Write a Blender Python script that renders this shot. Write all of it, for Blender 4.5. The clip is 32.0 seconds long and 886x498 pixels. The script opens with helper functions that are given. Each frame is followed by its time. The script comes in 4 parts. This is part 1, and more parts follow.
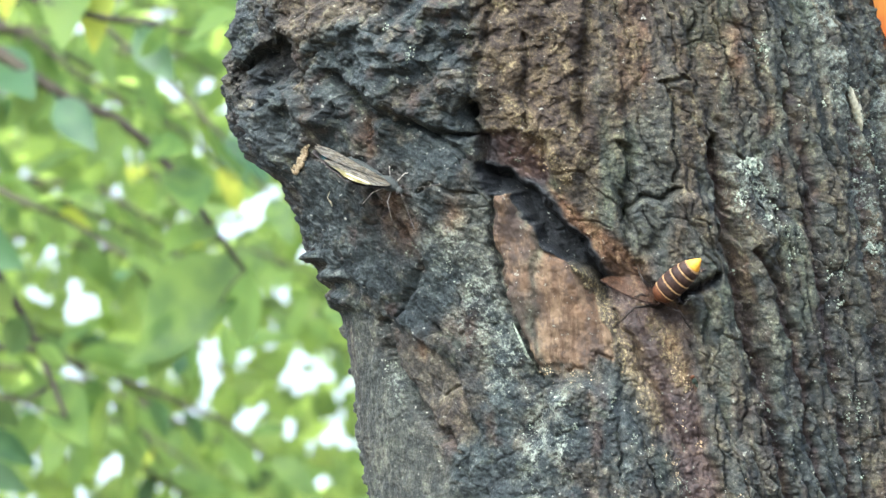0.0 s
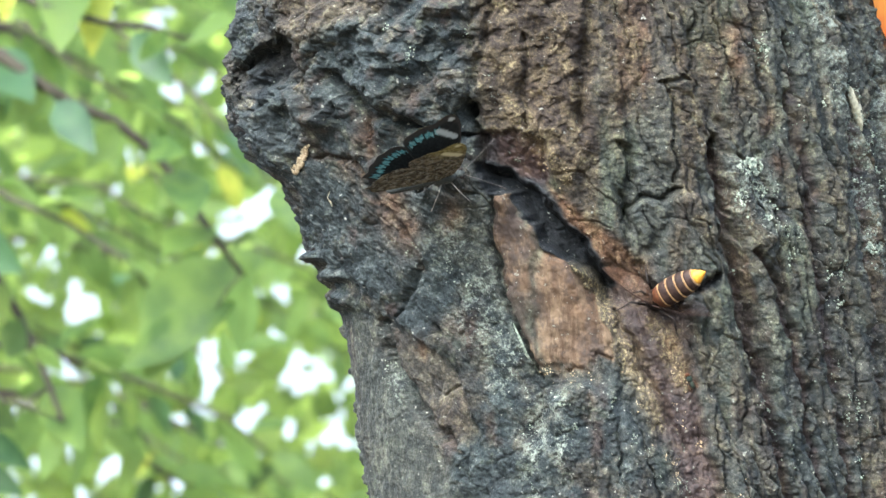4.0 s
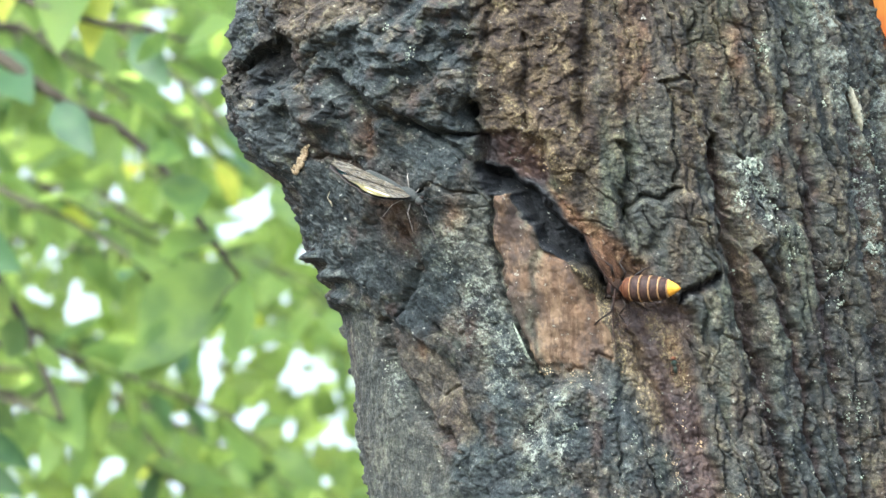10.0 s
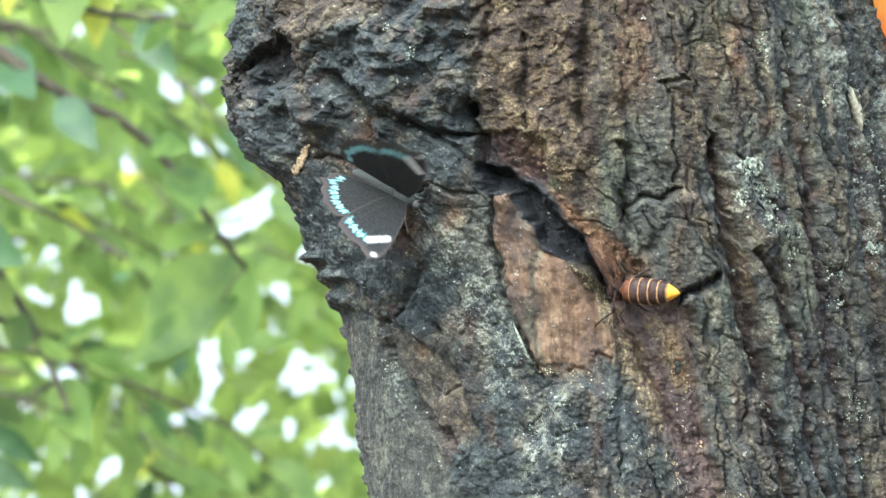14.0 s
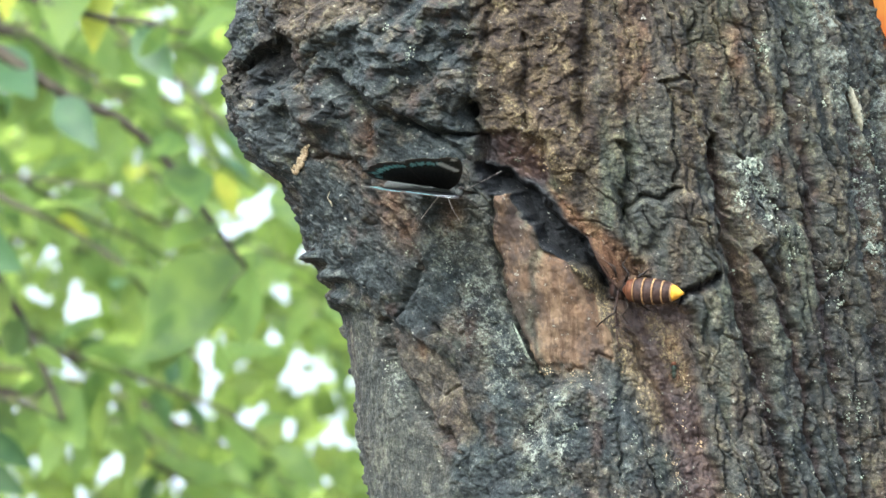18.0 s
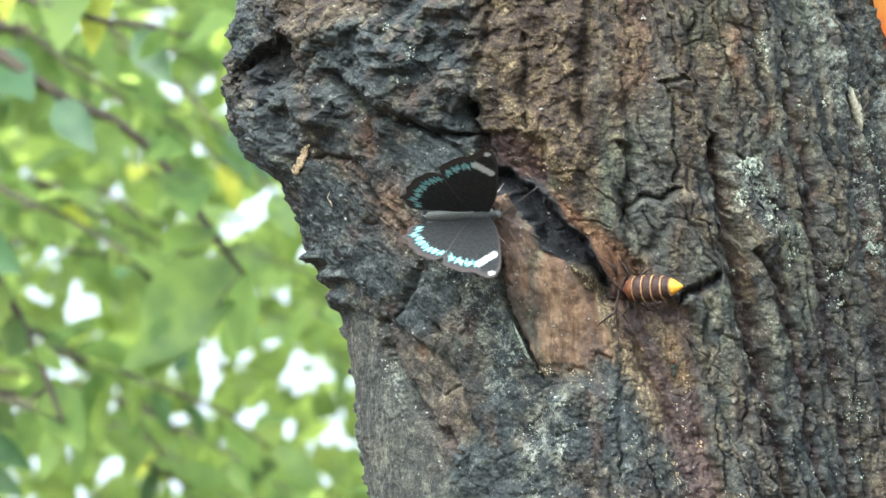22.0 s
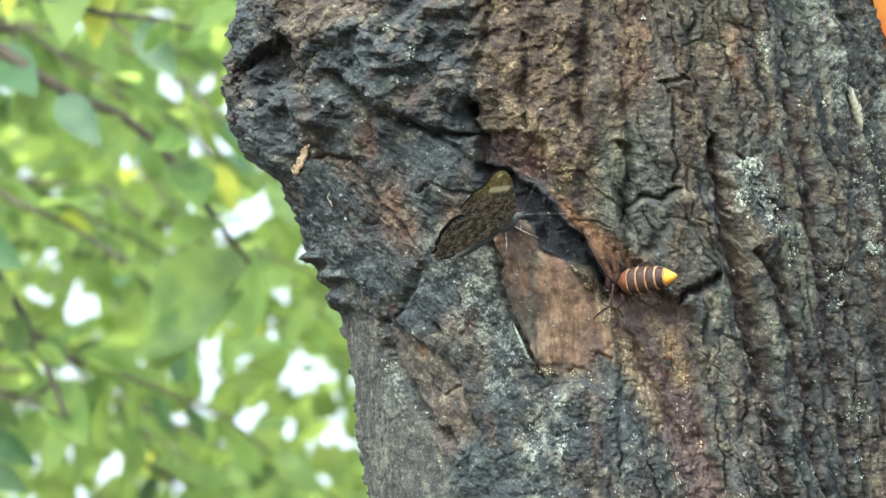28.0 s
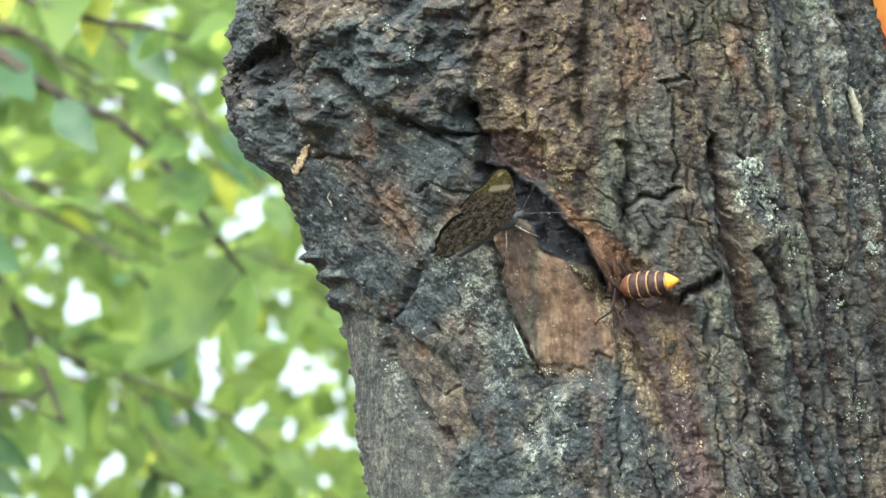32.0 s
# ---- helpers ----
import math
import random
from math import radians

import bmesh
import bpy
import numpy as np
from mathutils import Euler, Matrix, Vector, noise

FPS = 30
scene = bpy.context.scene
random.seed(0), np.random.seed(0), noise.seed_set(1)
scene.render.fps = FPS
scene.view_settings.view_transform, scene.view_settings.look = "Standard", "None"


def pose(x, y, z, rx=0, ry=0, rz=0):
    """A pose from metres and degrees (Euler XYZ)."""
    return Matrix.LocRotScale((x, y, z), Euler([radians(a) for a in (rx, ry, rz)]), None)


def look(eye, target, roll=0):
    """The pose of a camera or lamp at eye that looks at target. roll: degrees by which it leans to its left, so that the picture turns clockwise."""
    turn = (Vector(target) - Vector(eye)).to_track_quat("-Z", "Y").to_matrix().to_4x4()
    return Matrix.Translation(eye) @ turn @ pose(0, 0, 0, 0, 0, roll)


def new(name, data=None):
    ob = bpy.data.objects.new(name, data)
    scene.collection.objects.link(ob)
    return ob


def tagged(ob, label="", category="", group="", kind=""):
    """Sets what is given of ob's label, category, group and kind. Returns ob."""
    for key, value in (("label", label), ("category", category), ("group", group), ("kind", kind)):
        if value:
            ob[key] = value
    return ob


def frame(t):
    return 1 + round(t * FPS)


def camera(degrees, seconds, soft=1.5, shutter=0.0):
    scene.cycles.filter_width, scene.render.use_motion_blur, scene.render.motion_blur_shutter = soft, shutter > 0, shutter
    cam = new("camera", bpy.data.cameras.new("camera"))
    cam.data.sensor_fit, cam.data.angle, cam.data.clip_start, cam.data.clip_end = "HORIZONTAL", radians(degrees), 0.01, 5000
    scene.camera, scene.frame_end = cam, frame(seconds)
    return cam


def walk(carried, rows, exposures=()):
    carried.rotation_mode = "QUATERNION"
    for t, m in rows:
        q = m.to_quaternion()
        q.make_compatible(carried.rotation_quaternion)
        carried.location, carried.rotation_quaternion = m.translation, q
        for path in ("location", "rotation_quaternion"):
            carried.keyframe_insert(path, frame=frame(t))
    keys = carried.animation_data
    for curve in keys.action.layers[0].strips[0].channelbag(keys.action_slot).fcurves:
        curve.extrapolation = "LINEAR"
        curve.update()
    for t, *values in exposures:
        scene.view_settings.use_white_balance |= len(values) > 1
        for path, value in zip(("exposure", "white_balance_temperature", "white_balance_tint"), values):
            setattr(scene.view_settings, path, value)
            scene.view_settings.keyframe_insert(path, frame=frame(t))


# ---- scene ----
# The place hangs on the chart of the trunk: x to the right, y away from the lens, z up the trunk; a chart unit is 0.2 mm.
TILT = pose(0, 0, 1.65, 8)
REACH = 1.7922
UNIT = 0.0002
cam = camera(10.0, 32.0, 1.5, 0.5)
cam.data.dof.use_dof = True
cam.data.dof.focus_distance = REACH + 0.008
cam.data.dof.aperture_fstop = 35.0
cam.data.dof.aperture_blades = 7
EYE = TILT @ pose(0, -REACH, 0, 90)
walk(cam, [(0, EYE), (32, EYE)], [(0, 2.96, 5360, 7), (13, 2.96, 5380, 7), (20, 2.86, 5480, 7), (25, 2.92, 5480, 7), (32, 2.88, 5580, 6)])


def spot(cx, cy, depth=0.0):
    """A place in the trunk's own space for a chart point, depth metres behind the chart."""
    k = UNIT * (1 + depth / REACH)
    return Vector(((cx - 784) * k, depth, (441 - cy) * k))


# ---- light ----
world = bpy.data.worlds.new("world")
scene.world = world
world.use_nodes = True
wn = world.node_tree
sky = wn.nodes.new("ShaderNodeTexSky")
sky.sky_type = "NISHITA"
sky.sun_disc = False
sky.sun_elevation = radians(46)
sky.sun_rotation = radians(212)
sky.air_density, sky.dust_density, sky.ozone_density = 1.0, 9.0, 0.7
wn.nodes["Background"].inputs[1].default_value = 0.12
wn.links.new(sky.outputs[0], wn.nodes["Background"].inputs[0])
sun = new("sun", bpy.data.lights.new("sun", "SUN"))
sun.data.energy, sun.data.angle, sun.data.color = 0.55, radians(90), (1.0, 0.98, 0.95)
SUN_FROM = Vector((math.sin(radians(212)) * math.cos(radians(46)), math.cos(radians(212)) * math.cos(radians(46)), math.sin(radians(46))))
sun.matrix_world = look(SUN_FROM * 30, (0, 0, 0))


# ---- materials ----
class Paint:
    """A node material in the making."""

    def __init__(self, name):
        self.mat = bpy.data.materials.new(name)
        self.mat.use_nodes = True
        self.tree = self.mat.node_tree
        self.bsdf = self.tree.nodes["Principled BSDF"]
        self.out = self.tree.nodes["Material Output"]

    def node(self, kind, **given):
        n = self.tree.nodes.new("ShaderNode" + kind)
        for key, value in given.items():
            key = key.replace("_", " ")
            if key in n.inputs:
                self.give(n.inputs[key], value)
        return n

    def give(self, socket, value):
        if isinstance(value, bpy.types.NodeSocket):
            self.tree.links.new(value, socket)
        else:
            socket.default_value = value

    def coords(self):
        return self.node("TexCoord").outputs["Object"]

    def stretch(self, vector, sx, sy, sz):
        m = self.node("Mapping", Vector=vector)
        m.inputs["Scale"].default_value = (sx, sy, sz)
        return m.outputs[0]

    def noise(self, vector, scale, detail=5.0, rough=0.6):
        return self.node("TexNoise", Vector=vector, Scale=scale, Detail=detail, Roughness=rough).outputs[0]

    def ramp(self, value, *stops):
        n = self.node("ValToRGB", Fac=value)
        els = n.color_ramp.elements
        while len(els) < len(stops):
            els.new(0.5)
        for e, (p, c) in zip(els, stops):
            e.position = p
            e.color = (*c, 1) if len(c) == 3 else c
        return n.outputs[0]

    def band(self, value, lo, hi):
        n = self.node("MapRange", Value=value)
        n.interpolation_type = "SMOOTHSTEP"
        n.inputs[1].default_value, n.inputs[2].default_value = lo, hi
        return n.outputs[0]

    def math(self, op, a, b=0.0):
        n = self.node("Math")
        n.operation = op
        self.give(n.inputs[0], a)
        self.give(n.inputs[1], b)
        return n.outputs[0]

    def mix(self, fac, a, b, blend="MIX"):
        n = self.node("MixRGB", Fac=fac)
        n.blend_type = blend
        for s, v in ((n.inputs[1], a), (n.inputs[2], b)):
            self.give(s, (*v, 1) if isinstance(v, tuple) and len(v) == 3 else v)
        return n.outputs[0]

    def attr(self, name):
        n = self.node("Attribute")
        n.attribute_name = name
        return n.outputs["Fac"]

    def bump(self, height, strength, distance):
        n = self.node("Bump", Height=height, Strength=strength, Distance=distance)
        self.give(self.bsdf.inputs["Normal"], n.outputs[0])

    def set(self, colour=None, rough=None, metal=None, spec=None):
        for key, v in (("Base Color", colour), ("Roughness", rough), ("Metallic", metal), ("Specular IOR Level", spec)):
            if v is not None:
                self.give(self.bsdf.inputs[key], (*v, 1) if isinstance(v, tuple) and len(v) == 3 else v)
        return self


def bark_material():
    p = Paint("bark")
    c = p.coords()
    mid = p.noise(c, 160, 5)
    fine = p.noise(c, 800, 4, 0.75)
    tone = p.math("ADD", p.math("MULTIPLY", mid, 0.42), p.math("MULTIPLY", p.noise(c, 480, 5, 0.8), 0.58))
    tone = p.math("ADD", 0.5, p.math("MULTIPLY", p.math("SUBTRACT", tone, 0.485), 1.7))
    tone = p.math("ADD", tone, p.math("MULTIPLY", p.math("SUBTRACT", p.attr("flake"), 0.5), 0.22))
    grit = p.node("TexVoronoi", Vector=c, Scale=420.0).outputs["Distance"]
    # olive-grey outer bark, with brown, greenish and pale patches
    grey = p.ramp(tone, (0.25, (0.034, 0.037, 0.037)), (0.47, (0.066, 0.069, 0.06)), (0.64, (0.13, 0.13, 0.1)), (0.9, (0.36, 0.35, 0.25)))
    brown = p.ramp(tone, (0.25, (0.034, 0.025, 0.022)), (0.47, (0.056, 0.041, 0.03)), (0.64, (0.125, 0.092, 0.054)), (0.9, (0.4, 0.32, 0.17)))
    green = p.ramp(tone, (0.25, (0.038, 0.046, 0.038)), (0.5, (0.085, 0.096, 0.07)), (0.68, (0.2, 0.215, 0.14)), (0.9, (0.42, 0.44, 0.3)))
    streaks = p.noise(p.stretch(c, 1, 1, 0.22), 34, 4)
    grey = p.mix(p.math("MULTIPLY", p.band(streaks, 0.45, 0.6), 0.75), grey, brown)
    grey = p.mix(p.math("MULTIPLY", p.band(p.noise(p.stretch(c, 1, 1, 0.35), 52, 4), 0.52, 0.63), 0.7), grey, green)
    grey = p.mix(p.math("MULTIPLY", p.band(p.noise(p.stretch(c, 1, 1, 0.14), 48, 3), 0.6, 0.67), 0.6), grey, p.ramp(tone, (0.3, (0.05, 0.028, 0.018)), (0.55, (0.13, 0.078, 0.045)), (0.75, (0.28, 0.19, 0.11))))
    # dark, sooty crust, blue-green in places and brown in others; also dims the lower right
    dark = p.ramp(tone, (0.25, (0.023, 0.029, 0.031)), (0.5, (0.042, 0.051, 0.052)), (0.68, (0.08, 0.093, 0.088)), (0.9, (0.28, 0.3, 0.27)))
    dark = p.mix(p.math("MULTIPLY", p.band(p.noise(c, 40, 4), 0.48, 0.6), 0.7), dark, p.mix(0.72, dark, brown))
    dark = p.mix(p.math("MULTIPLY", p.band(p.noise(c, 66, 4), 0.53, 0.62), 0.7), dark, p.ramp(tone, (0.3, (0.015, 0.018, 0.02)), (0.62, (0.034, 0.04, 0.042))))
    dark = p.mix(p.math("MULTIPLY", p.band(p.noise(p.stretch(c, 1.3, 1, 0.8), 50, 3), 0.55, 0.66), 0.55), dark, p.ramp(tone, (0.3, (0.032, 0.02, 0.019)), (0.65, (0.125, 0.082, 0.064))))
    dark = p.mix(p.math("MULTIPLY", p.band(p.noise(c, 74, 5, 0.7), 0.56, 0.66), 0.5), dark, green)
    # grey fibrous skin
    skin = p.noise(p.stretch(c, 1, 1, 0.1), 300, 5, 0.7)
    dark = p.mix(p.math("MULTIPLY", p.attr("calm"), 0.7), dark, p.ramp(p.math("ADD", p.math("MULTIPLY", skin, 0.6), p.math("MULTIPLY", tone, 0.4)), (0.36, (0.034, 0.037, 0.034)), (0.5, (0.068, 0.07, 0.06)), (0.66, (0.2, 0.2, 0.155))))
    # raw inner wood
    grain = p.noise(p.stretch(c, 1, 1, 0.2), 300, 5, 0.65)
    wood = p.mix(p.band(grain, 0.4, 0.62), (0.11, 0.07, 0.044), (0.27, 0.19, 0.12))
    wood = p.mix(p.math("MULTIPLY", p.band(p.noise(c, 36, 4), 0.46, 0.62), 0.7), wood, (0.2, 0.126, 0.075))
    wood = p.mix(p.math("MULTIPLY", p.band(p.noise(p.stretch(c, 1, 1, 0.5), 62, 5, 0.7), 0.47, 0.6), 0.8), wood, (0.075, 0.06, 0.054))
    wood = p.mix(p.math("MULTIPLY", p.band(p.noise(c, 260, 4), 0.57, 0.66), 0.55), wood, (0.06, 0.046, 0.038))
    # wet, wine-brown sap stain, also used as painted shade in deep furrows
    stain_shade = p.ramp(tone, (0.25, (0.026, 0.016, 0.0155)), (0.5, (0.06, 0.035, 0.031)), (0.68, (0.11, 0.064, 0.046)), (0.9, (0.32, 0.22, 0.11)))
    # rusty, orange-brown inner bark
    rust = p.ramp(tone, (0.3, (0.05, 0.026, 0.014)), (0.52, (0.15, 0.078, 0.04)), (0.75, (0.32, 0.2, 0.11)))
    col = p.mix(p.attr("brown"), grey, brown)
    col = p.mix(p.attr("dark"), col, dark)
    col = p.mix(p.attr("rust"), col, rust)
    col = p.mix(p.attr("stain_shade"), col, stain_shade)
    col = p.mix(p.attr("wood"), col, wood)
    # shade of the hollows, painted into the colour as near-black
    col = p.mix(p.attr("hollow_shade"), col, p.ramp(tone, (0.35, (0.014, 0.016, 0.018)), (0.65, (0.034, 0.037, 0.04))))
    # bluish-white bloom of lichen and pale crumbs
    bloom = p.math("MULTIPLY", p.attr("bloom"), p.band(p.math("ADD", p.math("MULTIPLY", fine, 0.6), p.math("MULTIPLY", mid, 0.4)), 0.49, 0.57))
    col = p.mix(bloom, col, (0.3, 0.325, 0.265))
    col = p.mix(p.math("MULTIPLY", p.attr("crumb"), 0.55), col, p.ramp(tone, (0.3, (0.06, 0.045, 0.025)), (0.6, (0.24, 0.18, 0.09))))
    crumbs = p.math("MULTIPLY", p.attr("crumb"), p.band(fine, 0.5, 0.58))
    col = p.mix(crumbs, col, (0.5, 0.4, 0.2))
    specks = p.math("MULTIPLY", p.band(p.noise(c, 520, 2), 0.68, 0.72), 0.7)
    col = p.mix(specks, col, (0.42, 0.41, 0.34))
    salt = p.ramp(p.noise(c, 1250, 3, 0.8), (0.34, (0.29, 0.318, 0.33)), (0.5, (0.4, 0.43, 0.44)), (0.66, (0.64, 0.68, 0.69)))
    salt = p.mix(p.math("MULTIPLY", p.attr("wood"), 0.8), salt, (0.44, 0.455, 0.45))
    col = p.mix(1.0, col, salt, "MULTIPLY")
    p.set(col, p.mix(p.attr("stain_shade"), p.ramp(fine, (0.3, (0.7, 0.7, 0.7)), (0.7, (0.95, 0.95, 0.95))), (0.5, 0.5, 0.5)), spec=p.math("ADD", 0.12, p.math("MULTIPLY", p.attr("stain_shade"), 0.16)))
    p.bump(p.math("ADD", p.math("MULTIPLY", fine, 0.7), p.math("MULTIPLY", grit, 0.5)), 0.75, 0.0012)
    return p.mat


def leaf_material(name, deep, pale, thin=0.62, island=False, glow=(0.4, 0.53, 0.11)):
    p = Paint(name)
    c = p.coords()
    rnd = p.node("NewGeometry").outputs["Random Per Island"] if island else p.node("ObjectInfo").outputs["Random"]
    tone = p.mix(p.band(p.noise(c, 40, 3), 0.35, 0.7), deep, pale)
    tone = p.mix(p.math("MULTIPLY", rnd, 0.6), tone, pale)
    tone = p.mix(1.0, tone, (1.0, 0.97, 1.05), "MULTIPLY")
    p.set(tone, 0.5, spec=0.22)
    tr = p.node("BsdfTranslucent", Color=p.mix(p.band(rnd, 0.0, 1.0), p.mix(0.35, tone, tuple(0.95 * v for v in glow)), p.mix(0.85, tone, glow)))
    m = p.node("MixShader")
    m.inputs[0].default_value = thin
    p.tree.links.new(p.bsdf.outputs[0], m.inputs[1])
    p.tree.links.new(tr.outputs[0], m.inputs[2])
    p.tree.links.new(m.outputs[0], p.out.inputs[0])
    return p.mat


def plain(name, lo, hi, scale=300, rough=0.6, bump=0.0003, spec=0.4):
    p = Paint(name)
    n = p.noise(p.coords(), scale, 4)
    p.set(p.mix(1.0, p.mix(p.band(n, 0.35, 0.68), lo, hi), (0.8, 0.8, 0.8), "MULTIPLY"), rough, spec=spec)
    if bump:
        p.bump(n, 0.6, bump)
    return p.mat


BARK = bark_material()
LEAF = leaf_material("leaf", (0.03, 0.075, 0.018), (0.1, 0.17, 0.03))
LEAF_PALE = leaf_material("young leaf", (0.2, 0.27, 0.03), (0.38, 0.4, 0.05), glow=(0.55, 0.6, 0.06))
# a darker, duller copy of the leaf: shade painted into its colour
LEAF_SHADED = leaf_material("leaf with shade painted in", (0.012, 0.04, 0.016), (0.03, 0.07, 0.025), 0.3)
LEAF_FAR = leaf_material("far leaf", (0.02, 0.05, 0.015), (0.13, 0.19, 0.03), 0.65, True)
TWIG = plain("twig bark", (0.03, 0.028, 0.02), (0.075, 0.068, 0.048), 200, 0.85, 0.0003, 0.12)
SOIL = plain("soil and litter", (0.06, 0.045, 0.03), (0.16, 0.13, 0.08), 3, 0.95, 0.02)
LICHEN = plain("lichen", (0.1, 0.13, 0.1), (0.3, 0.34, 0.26), 900, 0.9)
LICHEN_CREAM = plain("cream lichen", (0.2, 0.195, 0.13), (0.42, 0.41, 0.29), 700, 0.9)
FRASS = plain("frass", (0.2, 0.15, 0.08), (0.46, 0.39, 0.25), 1500, 0.85)


# ---- helpers of the scene ----
def mesh_of(bm, name, smooth=True):
    me = bpy.data.meshes.new(name)
    bm.normal_update()
    bm.to_mesh(me)
    bm.free()
    if smooth:
        me.shade_smooth()
    return me


def part(name, bm, material, parent, label="", m=None, smooth=True):
    ob = new(name, mesh_of(bm, name, smooth) if isinstance(bm, bmesh.types.BMesh) else bm)
    if material and not ob.data.materials:
        ob.data.materials.append(material)
    if parent is not None:
        ob.parent = parent
    if m is not None:
        ob.matrix_basis = m
    return tagged(ob, label)


def tube(bm, points, radii, sides=8, caps=True):
    """A round rod along points, with a radius at each."""
    points = [Vector(p) for p in points]
    rings = []
    side = None
    for i, p in enumerate(points):
        d = (points[min(i + 1, len(points) - 1)] - points[max(i - 1, 0)]).normalized()
        if side is None:
            side = d.orthogonal().normalized()
        side = (side - d * side.dot(d)).normalized()
        up = d.cross(side)
        r = radii[i] if hasattr(radii, "__len__") else radii
        rings.append([bm.verts.new(p + r * (math.cos(a) * side + math.sin(a) * up)) for a in (2 * math.pi * k / sides for k in range(sides))])
    for a, b in zip(rings, rings[1:]):
        for k in range(sides):
            bm.faces.new((a[k], a[(k + 1) % sides], b[(k + 1) % sides], b[k]))
    if caps:
        bm.faces.new(rings[0][::-1])
        bm.faces.new(rings[-1])
    return bm


def egg(bm, centre, size, turn=None, rings=10, sides=14, lumps=0.0, seed=0.0):
    """A rounded, slightly uneven body."""
    m = Matrix.Translation(centre) @ (turn.to_4x4() if turn is not None else Matrix()) @ Matrix.Diagonal((*size, 1))
    made = bmesh.ops.create_uvsphere(bm, u_segments=sides, v_segments=rings, radius=1.0)["verts"]
    for v in made:
        if lumps:
            v.co *= 1 + lumps * noise.noise(v.co * 2.3 + Vector((seed, seed * 1.7, 0)))
        v.co = m @ v.co
    return bm


# ---- smooth random fields ----
def grains(ix, iy, seed):
    h = (ix.astype(np.int64) * 374761393 + iy.astype(np.int64) * 668265263 + seed * 974711) & 0xFFFFFFFF
    h = ((h ^ (h >> 13)) * 1274126177) & 0xFFFFFFFF
    h = h ^ (h >> 16)
    return (h & 0xFFFFFF) / 16777216.0


def field(x, y, seed):
    """Gradient noise, about -0.7 to 0.7."""
    ix, iy = np.floor(x).astype(np.int64), np.floor(y).astype(np.int64)
    fx, fy = x - ix, y - iy
    ux, uy = fx * fx * fx * (fx * (fx * 6 - 15) + 10), fy * fy * fy * (fy * (fy * 6 - 15) + 10)
    def corner(a, b):
        g = grains(ix + a, iy + b, seed) * 2 * np.pi
        return np.cos(g) * (fx - a) + np.sin(g) * (fy - b)
    low = corner(0, 0) * (1 - ux) + corner(1, 0) * ux
    high = corner(0, 1) * (1 - ux) + corner(1, 1) * ux
    return low * (1 - uy) + high * uy


def fbm(x, y, seed, octaves=4, gain=0.5):
    total, k = 0.0, 1.0
    for o in range(octaves):
        total = total + k * field(x * 2 ** o + 17.3 * o, y * 2 ** o - 9.1 * o, seed + o)
        k *= gain
    return total


def cells(x, y, seed, loose=0.85):
    """Nearest and second distance to scattered seeds, and the nearest seed's own number."""
    ix, iy = np.floor(x).astype(np.int64), np.floor(y).astype(np.int64)
    f1 = np.full(x.shape, 9.0)
    f2 = np.full(x.shape, 9.0)
    own = np.zeros(x.shape)
    for a in (-1, 0, 1):
        for b in (-1, 0, 1):
            cx, cy = ix + a, iy + b
            px = cx + 0.5 + loose * (grains(cx, cy, seed) - 0.5)
            py = cy + 0.5 + loose * (grains(cx, cy, seed + 7) - 0.5)
            d = np.hypot(px - x, py - y)
            near = d < f1
            f2 = np.where(near, f1, np.minimum(f2, d))
            own = np.where(near, grains(cx, cy, seed + 13), own)
            f1 = np.where(near, d, f1)
    return f1, f2, own


def flakes(x, y, wide, tall, seed, tip=0.9):
    """Loose scales, each at its own height and tilt: height about -1 to 1, how far from the nearest joint, and each scale's own number."""
    gx, gy = x / wide, y / tall
    ix, iy = np.floor(gx).astype(np.int64), np.floor(gy).astype(np.int64)
    f1, f2 = np.full(x.shape, 9.0), np.full(x.shape, 9.0)
    own, ox, oy = np.zeros(x.shape), np.zeros(x.shape), np.zeros(x.shape)
    for a in (-1, 0, 1):
        for b in (-1, 0, 1):
            cx, cy = ix + a, iy + b
            dx = gx - cx - 0.5 - 0.9 * (grains(cx, cy, seed) - 0.5)
            dy = gy - cy - 0.5 - 0.9 * (grains(cx, cy, seed + 7) - 0.5)
            d = np.hypot(dx, dy)
            near = d < f1
            f2 = np.where(near, f1, np.minimum(f2, d))
            own = np.where(near, grains(cx, cy, seed + 13), own)
            ox, oy = np.where(near, dx, ox), np.where(near, dy, oy)
            f1 = np.where(near, d, f1)
    way = own * 40
    return 1.2 * (own - 0.5) + tip * (ox * np.cos(way) + oy * np.sin(way)), f2 - f1, own


def ease(v, lo, hi):
    t = np.clip((v - lo) / (hi - lo), 0, 1)
    return t * t * (3 - 2 * t)


def inside(x, y, corners):
    """Signed distance to a closed outline, positive inside, in chart units."""
    pts = np.array(corners, float)
    best = np.full(x.shape, 1e9)
    odd = np.zeros(x.shape, bool)
    for (ax, ay), (bx, by) in zip(pts, np.roll(pts, -1, 0)):
        ex, ey = bx - ax, by - ay
        t = np.clip(((x - ax) * ex + (y - ay) * ey) / (ex * ex + ey * ey + 1e-9), 0, 1)
        best = np.minimum(best, np.hypot(x - ax - t * ex, y - ay - t * ey))
        if abs(ey) > 1e-9:
            odd ^= ((ay > y) != (by > y)) & (x < ex * (y - ay) / ey + ax)
    return np.where(odd, best, -best)


